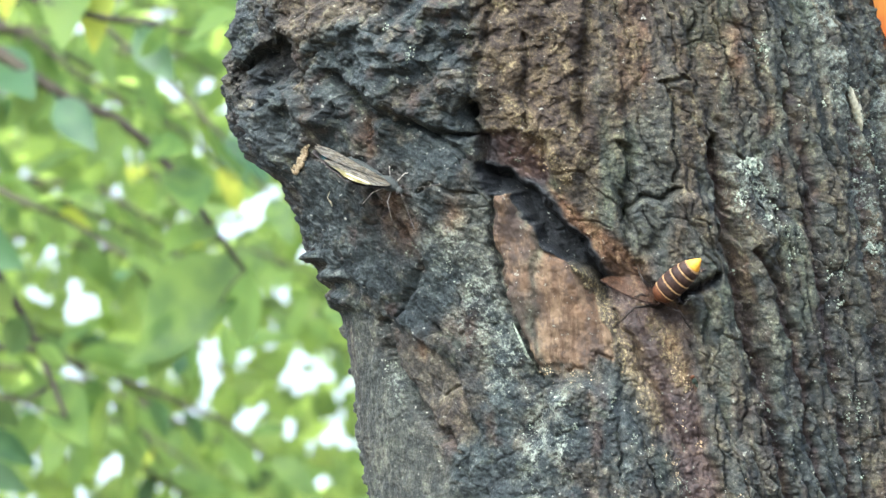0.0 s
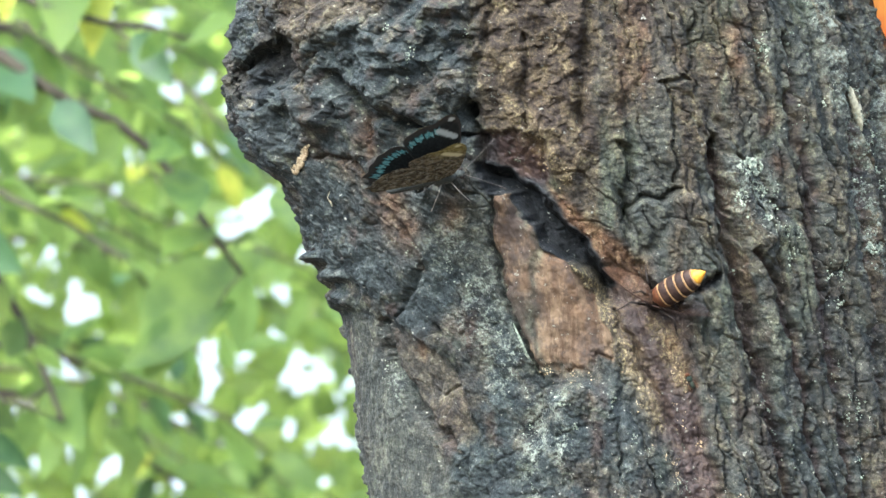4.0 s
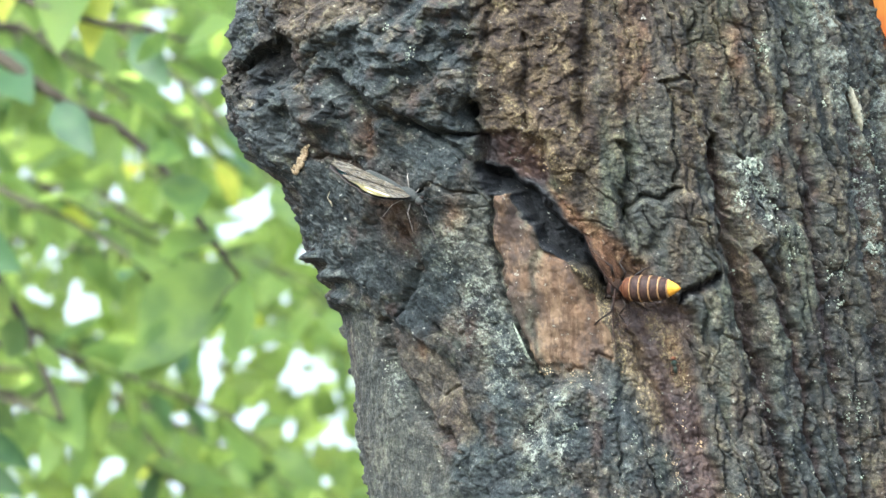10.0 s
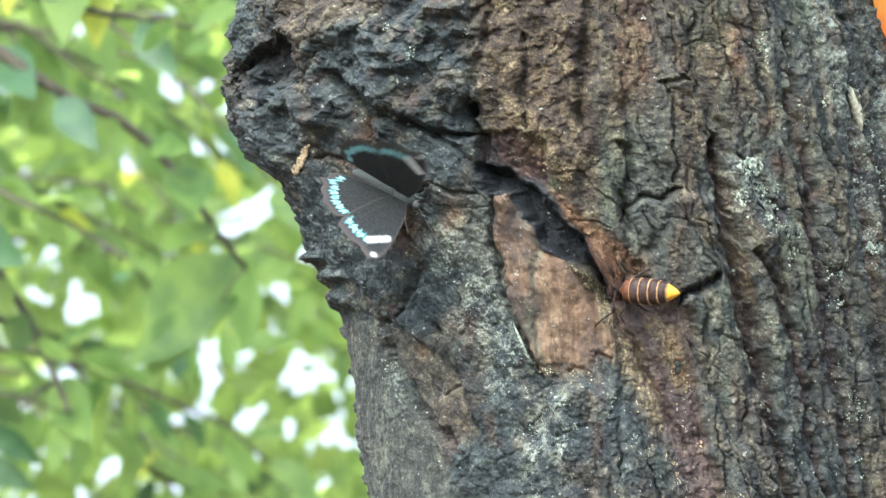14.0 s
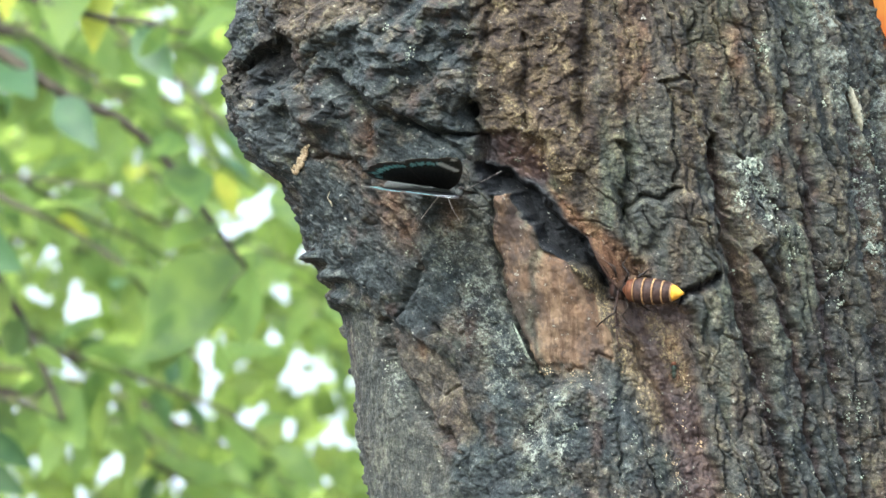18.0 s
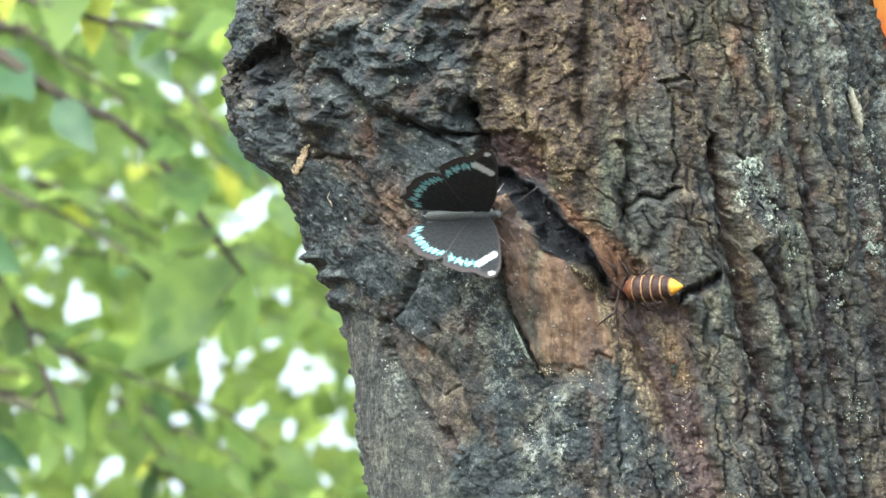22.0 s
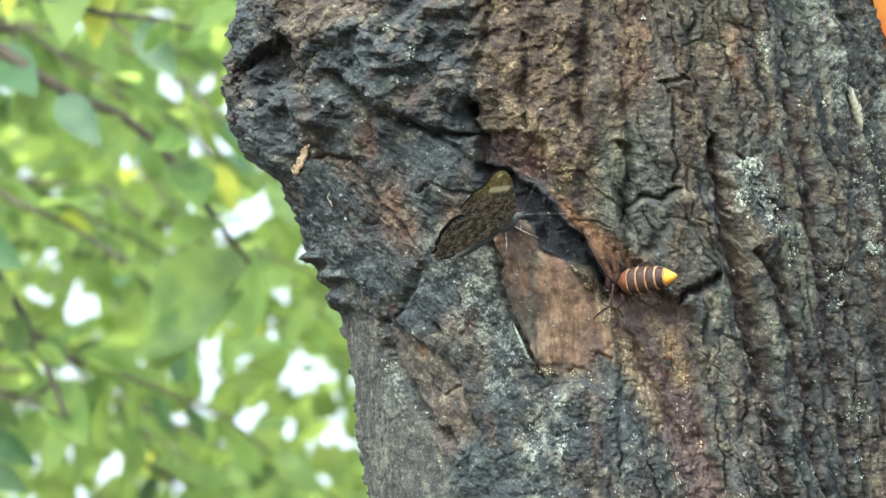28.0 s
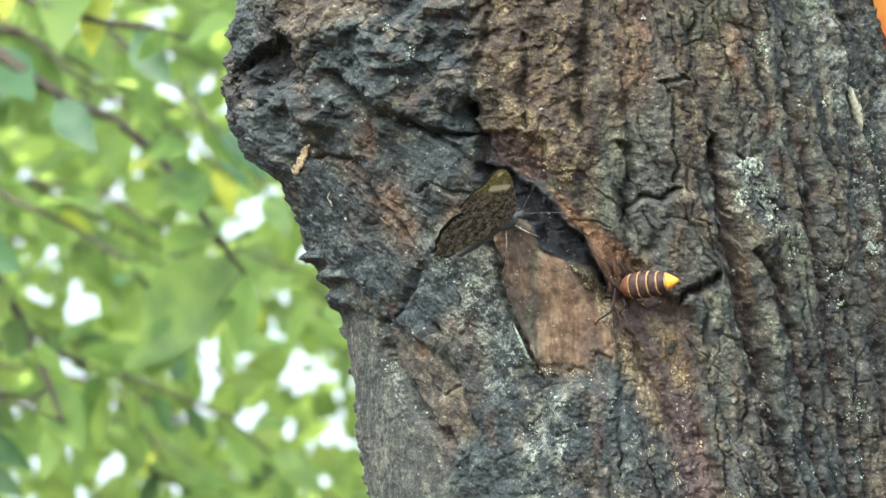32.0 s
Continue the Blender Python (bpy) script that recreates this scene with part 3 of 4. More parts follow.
def in_gap(place, slack=0.0):
    q = TILT.inverted() @ place
    k = REACH / (q.y + REACH) / UNIT
    x, y = 784 + q.x * k, 441 - q.z * k
    return any(math.hypot(x - gx, (y - gy) * 1.2) < 0.66 * r + slack for gx, gy, r in GAPS)


def leafy_branch(start, end, leaves, seed, pale=0.05, thick=0.006):
    rng = random.Random(seed)
    start, end = Vector(start), Vector(end)
    root = new("leafy_branch")
    root.location = start
    span = end - start
    pts = []
    for i in range(9):
        t = i / 8
        pts.append(span * t + Vector((rng.uniform(-1, 1), rng.uniform(-1, 1), rng.uniform(-1, 1))) * 0.025 * span.length * (t > 0) + Vector((0, 0, 0.14 * span.length * math.sin(math.pi * t))))
    part("twig", tube(bmesh.new(), pts, [thick * (1 - 0.8 * i / 8) for i in range(9)], 7), TWIG, root)
    for i in range(leaves):
        t = (i + rng.uniform(0.1, 0.9)) / leaves * 0.97 + 0.03
        k = min(int(t * 8), 7)
        p = pts[k].lerp(pts[k + 1], t * 8 - k)
        d = (pts[k + 1] - pts[k]).normalized()
        out = Vector((rng.uniform(-1, 1), rng.uniform(-0.7, 0.7), rng.uniform(-1.1, 0.5)))
        out = (out - d * out.dot(d) * 0.6 + d * 0.35).normalized()
        turn = out.to_track_quat("X", "Z").to_matrix().to_4x4() @ pose(0, 0, 0, rng.uniform(-70, 70))
        me = rng.choice(LEAVES_PALE if rng.random() < pale else LEAVES_SHADED if rng.random() < 0.09 else LEAVES)
        size = rng.uniform(0.5, 0.95)
        if in_gap(start + p + out * 0.04, 9):
            continue
        part("leaf", me, None, root, m=Matrix.Translation(p + out * 0.012) @ turn @ Matrix.Scale(size, 4))
    return tagged(root, "thin twig of green pointed leaves against the light", "branch", "leafy branches behind the trunk")


BRANCHES = []


def sapling(foot, thick):
    """A slim young tree that carries the leafy twigs."""
    root = new("sapling")
    root.location = (foot.x, foot.y, 0)
    rng = random.Random(int(foot.y * 100))
    pts = [(rng.uniform(-0.02, 0.02) * (i > 0), rng.uniform(-0.02, 0.02) * (i > 0), 0.42 * i - 0.05) for i in range(12)]
    part("trunk", tube(bmesh.new(), pts, [thick * (1.25 if i == 0 else 1 - 0.06 * i) for i in range(12)], 14), TWIG, root)
    tagged(root, "slim grey young tree behind the oak", "tree", "young trees behind")
    return root


def foliage():
    rng = random.Random(5)
    for far, count, leaves, reach in ((5.8, 10, 22, 640), (7.4, 14, 28, 680)):
        foot = behind(-330, 441, far)
        sapling(foot, 0.035)
        for i in range(count):
            y = -420 + 1250 * (i + rng.uniform(0.1, 0.9)) / count
            top = behind(-330, y, far)
            a = Vector((foot.x, foot.y, top.z))
            b = behind(rng.uniform(0.55, 1.0) * reach, y + rng.uniform(80, 480), far + rng.uniform(-0.45, 0.45))
            BRANCHES.append((leafy_branch(a, b, leaves, 100 + len(BRANCHES)), far))


# the last kind is the copy with painted shade
NEAR_LEAF = [leaf_mesh(0.1, 0.04, 0.08, LEAF, 60), leaf_mesh(0.1, 0.034, 0.05, LEAF_PALE, 61), leaf_mesh(0.1, 0.05, 0.12, LEAF, 62), leaf_mesh(0.1, 0.04, 0.1, LEAF_SHADED, 63)]


def near_spray(line, far, thick, leaves, seed):
    """A nearer twig through chart points, with leaves set from base to tip: x, y, x, y, which kind."""
    rng = random.Random(seed)
    pts = [behind(x, y, far + rng.uniform(-0.03, 0.03)) for x, y in line]
    root = new("leafy_branch")
    root.location = pts[0]
    bm = bmesh.new()
    tube(bm, [p - pts[0] for p in pts], [thick * (1 - 0.7 * i / (len(pts) - 1)) for i in range(len(pts))], 8)
    part("twig", bm, TWIG, root)
    for x0, y0, x1, y1, kind in leaves:
        a, b = behind(x0, y0, far + rng.uniform(-0.05, 0.05)) - pts[0], behind(x1, y1, far + rng.uniform(-0.1, 0.02)) - pts[0]
        d = b - a
        turn = Matrix((d.normalized(), Vector((0, -1, 0.1)).cross(d).normalized(), d.normalized().cross(Vector((0, -1, 0.1)).cross(d).normalized()))).transposed()
        turn = turn.to_4x4() @ pose(0, 0, 0, rng.uniform(-35, 35))
        size = d.length / 0.1
        part("leaf", NEAR_LEAF[kind], None, root, m=Matrix.Translation(a) @ turn @ Matrix.Scale(size, 4))
        near = min((p - pts[0] for p in pts), key=lambda q: (q - a).length)
        if (near - a).length > 0.01:
            bm = bmesh.new()
            tube(bm, [near, near.lerp(a, 0.5) + Vector((0, 0, 0.004)), a], [0.0012, 0.001, 0.0008], 5)
            part("stalk", bm, TWIG, root)
    tagged(root, "nearer twig with broad drooping green leaves", "branch", "leafy branches behind the trunk")
    BRANCHES.append((root, far))


def near_sprays():
    sapling(behind(-330, 441, 4.2), 0.03)
    foot = behind(-330, 441, 4.2)
    near_spray(((-330, -20), (-120, 40), (0, 95), (60, 138), (130, 182), (205, 212), (262, 258), (322, 325), (372, 402), (432, 482)), 4.2, 0.007, (
        (405, 452, 232, 640, 2), (385, 545, 215, 655, 0), (440, 478, 424, 632, 0), (100, 178, 168, 262, 3), (-40, 92, 58, 158, 3), (320, 300, 352, 372, 0), (205, 214, 160, 300, 0), (265, 260, 330, 262, 0), (372, 400, 300, 440, 0), (70, 145, 20, 230, 0)), 1)
    near_spray(((-330, -200), (-60, -60), (80, 10), (190, 38), (262, 46), (342, 66)), 4.2, 0.005, (
        (128, -110, 118, 80, 0), (158, -100, 170, 98, 1), (240, 55, 305, 145, 3), (20, -60, 8, 35, 1), (340, 66, 418, 20, 0), (300, 50, 250, 110, 0), (60, -60, 72, 60, 0)), 2)
    near_spray(((-330, 300), (-120, 380), (-10, 482), (40, 562), (92, 682), (114, 742)), 4.2, 0.006, (
        (-20, 500, 22, 570, 3), (40, 562, 10, 640, 3), (92, 682, 150, 780, 0), (60, 610, 120, 650, 0), (114, 740, 80, 850, 0), (-40, 700, 40, 760, 3), (-70, 400, 28, 470, 3), (-30, 760, 60, 830, 3), (-60, 820, 50, 870, 3)), 3)


foliage()
near_sprays()


def far_crown():
    """A far wall of leaves with gaps of sky."""
    rng = random.Random(9)
    bm = bmesh.new()
    for i in range(6500):
        far = rng.uniform(10, 15)
        x, y = rng.uniform(-200, 760), rng.uniform(-150, 1030)
        if noise.noise(Vector((x / 44, y / 44, 3.1))) + 0.7 * noise.noise(Vector((x / 22, y / 22, 8.1))) < -0.21:
            continue
        p = behind(x, y, far)
        if in_gap(p, 9):
            continue
        d = Vector((rng.gauss(0, 1), rng.gauss(0, 1), rng.gauss(-0.5, 0.8))).normalized()
        s = d.cross(Vector((rng.gauss(0, 1), rng.gauss(0, 1), rng.gauss(0, 1)))).normalized()
        l, w = rng.uniform(0.06, 0.12), rng.uniform(0.018, 0.03)
        vs = [bm.verts.new(p + d * l * a + s * w * b) for a, b in ((-0.5, 0), (-0.15, 1), (0.2, 0.9), (0.5, 0), (0.2, -0.9), (-0.15, -1))]
        bm.faces.new(vs)
    ob = part("far_foliage", bm, LEAF_FAR, None)
    return tagged(ob, "far sunlit tree foliage with gaps of sky", "foliage", kind="stuff")


far_crown()


def sky_backdrop():
    """The bright hazy sky, far beyond the leaves."""
    p = Paint("hazy sky")
    glow = p.node("Emission")
    n = p.noise(p.coords(), 0.08, 3)
    p.tree.links.new(p.mix(n, (0.9, 0.96, 1.0), (1.0, 1.0, 0.98)), glow.inputs[0])
    glow.inputs[1].default_value = 0.27
    p.tree.links.new(glow.outputs[0], p.out.inputs[0])
    bm = bmesh.new()
    rows = [[bm.verts.new((80 * math.sin(a), 80 * math.cos(a), z)) for a in [radians(-50 + 5 * i) for i in range(21)]] for z in (-1, 12, 24, 36)]
    for a, b in zip(rows, rows[1:]):
        for k in range(20):
            bm.faces.new((a[k], a[k + 1], b[k + 1], b[k]))
    ob = part("backdrop", bm, p.mat, None)
    return tagged(ob, "bright hazy white sky beyond the leaves", "sky", kind="structure")


sky_backdrop()


# ---- the butterfly ----
def wing_material(name, under):
    p = Paint(name)
    c = p.coords()
    rim, along = p.attr("rim"), p.attr("along")
    wob = p.math("ADD", rim, p.math("MULTIPLY", p.math("SUBTRACT", p.noise(c, 900, 3), 0.5), 0.1))
    white = p.attr("white")
    fine = p.noise(p.stretch(c, 1, 1, 1), 900, 4)
    if under:
        blot = p.noise(p.stretch(c, 1.0, 0.7, 1), 240, 5, 0.62)
        mott = p.ramp(blot, (0.36, (0.014, 0.011, 0.009)), (0.46, (0.05, 0.042, 0.032)), (0.52, (0.115, 0.1, 0.072)), (0.57, (0.03, 0.025, 0.02)), (0.66, (0.1, 0.09, 0.07)))
        lines = p.math("SINE", p.math("ADD", p.math("MULTIPLY", rim, 24.0), p.math("MULTIPLY", p.noise(c, 260, 3), 18.0)))
        mott = p.mix(p.math("MULTIPLY", p.band(lines, 0.3, 0.8), 0.75), mott, (0.2, 0.17, 0.115))
        mott = p.mix(p.math("MULTIPLY", p.band(p.noise(c, 420, 5, 0.75), 0.5, 0.6), 0.8), mott, (0.26, 0.255, 0.23))
        mott = p.mix(p.math("MULTIPLY", p.band(p.noise(c, 360, 4, 0.7), 0.53, 0.6), 0.75), mott, (0.012, 0.011, 0.01))
        olive = p.mix(p.band(fine, 0.42, 0.6), (0.13, 0.11, 0.03), (0.32, 0.28, 0.11))
        col = p.mix(p.math("MULTIPLY", p.attr("apex"), 0.8), mott, olive)
        col = p.mix(white, col, (0.62, 0.58, 0.4))
        p.set(p.mix(1.0, col, (0.66, 0.69, 0.68), "MULTIPLY"), 0.8, spec=0.1)
    else:
        base = p.mix(p.band(fine, 0.35, 0.7), (0.01, 0.0115, 0.0115), (0.019, 0.0205, 0.02))
        base = p.mix(p.band(wob, 0.86, 0.95), base, (0.034, 0.031, 0.029))
        wave = p.math("ADD", wob, p.math("MULTIPLY", p.math("SINE", p.math("MULTIPLY", along, 138.0)), 0.016))
        blue = p.math("MULTIPLY", p.band(wave, 0.765, 0.805), p.math("SUBTRACT", 1.0, p.band(wave, 0.86, 0.9)))
        vein = p.band(p.math("ABSOLUTE", p.math("SINE", p.math("MULTIPLY", along, 46.0))), 0.1, 0.35)
        blue = p.math("MULTIPLY", blue, p.math("MULTIPLY", vein, p.attr("blue")))
        col = p.mix(blue, base, p.mix(p.band(fine, 0.4, 0.65), (0.07, 0.2, 0.22), (0.21, 0.35, 0.35)))
        col = p.mix(p.math("MULTIPLY", white, 0.92), col, (0.4, 0.43, 0.42))
        p.set(p.mix(1.0, col, (0.8, 0.8, 0.8), "MULTIPLY"), 0.8, spec=0.08)
    p.bump(fine, 0.3, 0.0002)
    return p.mat


WING_TOP = wing_material("wing upper side", False)
WING_UNDER = wing_material("wing underside", True)
FUR = plain("insect fur", (0.014, 0.018, 0.017), (0.038, 0.046, 0.041), 2500, 0.9, 0.0002)
HAIR = plain("dark fuzz", (0.005, 0.0045, 0.0045), (0.018, 0.015, 0.013), 2500, 0.95, 0.0004, 0.1)
HORN = plain("dark chitin", (0.006, 0.005, 0.0045), (0.02, 0.014, 0.01), 900, 0.6, 0.0001, 0.15)
RUSSET = plain("russet chitin", (0.034, 0.013, 0.006), (0.08, 0.03, 0.011), 700, 0.6, 0.0, 0.15)
CHITIN = plain("brown chitin", (0.012, 0.0065, 0.005), (0.032, 0.018, 0.013), 700, 0.62, 0.0, 0.15)
FEELER = plain("pale feeler", (0.16, 0.15, 0.13), (0.42, 0.4, 0.35), 900, 0.6, 0.0)
WHISKER = plain("dark feeler", (0.02, 0.018, 0.015), (0.06, 0.055, 0.045), 900, 0.6, 0.0)

FORE_RIM = ((2.5, 0.8), (6, 8), (8, 16), (9.2, 23), (9.6, 29), (8.6, 33), (6, 34.3), (3.5, 33.2), (0.5, 31), (-3.6, 30.6), (-7.6, 28.6), (-11, 26.2), (-11.2, 21), (-9, 13), (-6.5, 6), (-3, 1))
HIND_RIM = ((0.5, 1.0), (-3, 10), (-8, 18.8), (-11.8, 22.4), (-14.6, 22.6), (-17, 21), (-19.4, 19.6), (-20.8, 17), (-22.8, 15), (-23.4, 12), (-26, 9.8), (-24.2, 8), (-24, 5.2), (-21.5, 3), (-16, 2.2), (-8, 0.8))


def wing_mesh(rim, root, side, fore, lift):
    """A thin two-skinned wing: rows run from the root to the scalloped rim."""
    pts = np.array(rim, float)
    n = 110
    s = np.linspace(0, len(pts) - 1, n)
    k = np.clip(s.astype(int), 0, len(pts) - 2)
    f = (s - k)[:, None]
    def at(i):
        return pts[np.clip(i, 0, len(pts) - 1)]
    edge = 0.5 * (2 * at(k) + (at(k + 1) - at(k - 1)) * f + (2 * at(k - 1) - 5 * at(k) + 4 * at(k + 1) - at(k + 2)) * f ** 2 + (3 * at(k) - at(k - 1) - 3 * at(k + 1) + at(k + 2)) * f ** 3)
    root = np.array(root, float)
    m = 34
    verts, rims, alongs, whites, blues, tips = [], [], [], [], [], []
    lo, hi = (7.2, 11.6) if fore else (2.6, 12.5)
    for skin in (1, -1):
        for i in range(n):
            for j in range(m + 1):
                r = j / m
                x, y = root + (edge[i] - root) * r
                t = s[i]
                vein = 0.12 * abs(math.sin(t * 3.1)) * r * (1 - r) * 2
                z = lift + 0.3 * math.sin(1.5 * r) * (1 - 0.35 * r) + vein + skin * 0.1 * (1 - r * 0.9)
                verts.append((x * 0.001, side * y * 0.001, z * 0.001))
                rims.append(r)
                alongs.append(t / (len(pts) - 1))
                w = 0.0
                if fore:
                    k = min(1, max(0, ((x - 6.4) * -4.6 + (y - 21.6) * 4.6) / 42.3))
                    bar = math.hypot(x - 6.4 + 4.6 * k, y - 21.6 - 4.6 * k)
                    tip = math.hypot((x - 6.8) / 1.3, (y - 31.6) / 0.9)
                    w = max(1 - max(0, bar - 1.25) * 3, 1 - max(0, tip - 0.8) * 3, 0)
                whites.append(min(w, 1))
                tips.append(min(1, max(0, 1.6 - math.hypot(x - 5, y - 31) / 7.5)) if fore else 0.0)
                blues.append(min(1, max(0, (t - lo) * 2)) * min(1, max(0, (hi - t) * 2)))
    faces, mats = [], []
    w = m + 1
    for skin in (0, 1):
        o = skin * n * w
        for i in range(n - 1):
            for j in range(m):
                q = (o + i * w + j, o + (i + 1) * w + j, o + (i + 1) * w + j + 1, o + i * w + j + 1)
                faces.append(q if (skin == 0) == (side < 0) else q[::-1])
                mats.append(skin)
    o = n * w
    for i in range(n - 1):
        faces.append((i * w + m, (i + 1) * w + m, o + (i + 1) * w + m, o + i * w + m))
        mats.append(1)
    me = bpy.data.meshes.new("wing")
    me.from_pydata(verts, [], faces)
    me.materials.append(WING_TOP)
    me.materials.append(WING_UNDER)
    me.polygons.foreach_set("material_index", mats)
    for key, value in (("rim", rims), ("along", alongs), ("white", whites), ("blue", blues), ("apex", tips)):
        me.attributes.new(key, "FLOAT", "POINT").data.foreach_set("value", value)
    me.shade_smooth()
    return me


def butterfly():
    root = new("butterfly")
    mm = 0.001
    part("thorax", egg(bmesh.new(), (0, 0, 0), (4.6 * mm, 2.6 * mm, 2.4 * mm), lumps=0.1), FUR, root)
    bm = bmesh.new()
    tube(bm, [(-3.4 * mm - 1.5 * mm * i, 0, -0.05 * mm * i) for i in range(13)], [mm * (1.3 + 0.75 * math.sin(math.pi * (i + 1.2) / 14) + (0.1 if i % 2 else -0.05)) * (1 if i < 12 else 0.3) for i in range(13)], 12)
    part("abdomen", bm, FUR, root)
    head = part("head", egg(bmesh.new(), (5.6 * mm, 0, 0), (1.6 * mm, 1.7 * mm, 1.5 * mm)), FUR, root)
    for s in (1, -1):
        part("eye", egg(bmesh.new(), (6.0 * mm, s * 1.3 * mm, 0.3 * mm), (0.9 * mm, 0.8 * mm, 1.0 * mm)), HORN, head)
        bm = bmesh.new()
        pts = [Vector((6.8 + 13.5 * t, s * (0.7 + 7.5 * t + 1.0 * t * t), 0.6 + 2.5 * t - 1.5 * t * t)) * mm for t in (i / 10 for i in range(11))]
        tube(bm, pts, [0.08 * mm] * 8 + [0.12 * mm, 0.22 * mm, 0.17 * mm], 6)
        part("antenna", bm, WHISKER, head, "thin feeler with a clubbed tip")
        for x0, dx, dy in ((1.5, 5.5, 9), (-1.5, -6, 9)):
            bm = bmesh.new()
            tube(bm, [(x0 * mm, s * 1.8 * mm, -1.5 * mm), ((x0 + dx * 0.4) * mm, s * (1.8 + dy * 0.45) * mm, 0.2 * mm), ((x0 + dx) * mm, s * (1.8 + dy) * mm, -3.6 * mm)], [0.26 * mm, 0.2 * mm, 0.13 * mm], 6)
            part("leg", bm, FEELER, root)
    bm = bmesh.new()
    tube(bm, [(6.8 * mm, 0, -0.8 * mm), (8.5 * mm, 0, -2.0 * mm), (9.5 * mm, 0, -3.9 * mm)], [0.25 * mm, 0.2 * mm, 0.15 * mm], 6)
    part("proboscis", bm, HORN, head)
    wings = []
    for side in (1, -1):
        fore = part("forewing", wing_mesh(FORE_RIM, (-0.5, 0.9), side, True, 0.05), None, root, "black-blue forewing with a white bar")
        hind = part("hindwing", wing_mesh([(x * 1.1, y) for x, y in HIND_RIM], (-2.5, 0.9), side, False, -0.35), None, root, "scalloped black-blue hindwing with a pale blue band")
        wings.append((fore, hind))
    tagged(root, "blue-banded black butterfly feeding on the sappy bark", "butterfly")
    return root, wings


BUTTERFLY, WINGS = butterfly()


def chart_frame(cx, cy, heading, pitch, depth):
    """A pose on the bark: x along the heading (degrees, from the right, counter-clockwise), z out of the bark."""
    m = Matrix(((1, 0, 0, 0), (0, 0, -1, 0), (0, 1, 0, 0), (0, 0, 0, 1)))
    return TILT @ Matrix.Translation(spot(cx, cy, depth)) @ m @ pose(0, 0, 0, 0, 0, heading) @ pose(0, 0, 0, 0, -pitch, 0)


# ---- the hornet ----
AMBER = plain("amber band", (0.16, 0.095, 0.04), (0.27, 0.18, 0.085), 700, 0.6, 0.0, 0.15)
TIP = plain("yellow tail tip", (0.42, 0.2, 0.012), (0.52, 0.3, 0.03), 500, 0.55, 0.0, 0.2)


def film_material():
    p = Paint("smoky wing film")
    c = p.coords()
    n = p.noise(p.stretch(c, 0.3, 1.5, 1), 600, 3)
    p.set(p.mix(p.band(n, 0.35, 0.65), (0.05, 0.028, 0.016), (0.15, 0.085, 0.05)), 0.3, spec=0.5)
    tr = p.node("BsdfTransparent")
    m = p.node("MixShader")
    m.inputs[0].default_value = 0.36
    p.tree.links.new(tr.outputs[0], m.inputs[1])
    p.tree.links.new(p.bsdf.outputs[0], m.inputs[2])
    p.tree.links.new(m.outputs[0], p.out.inputs[0])
    return p.mat


FILM = film_material()


def turned(bm, xs, rs, flat=0.88, sides=20):
    """A body turned about x, a little flattened."""
    rings = [[bm.verts.new((x, r * math.cos(a), flat * r * math.sin(a))) for a in (2 * math.pi * k / sides for k in range(sides))] for x, r in zip(xs, rs)]
    for a, b in zip(rings, rings[1:]):
        for k in range(sides):
            bm.faces.new((a[k], b[k], b[(k + 1) % sides], a[(k + 1) % sides]))
    bm.faces.new(rings[0])
    bm.faces.new(rings[-1][::-1])
    bmesh.ops.recalc_face_normals(bm, faces=bm.faces)
    return bm


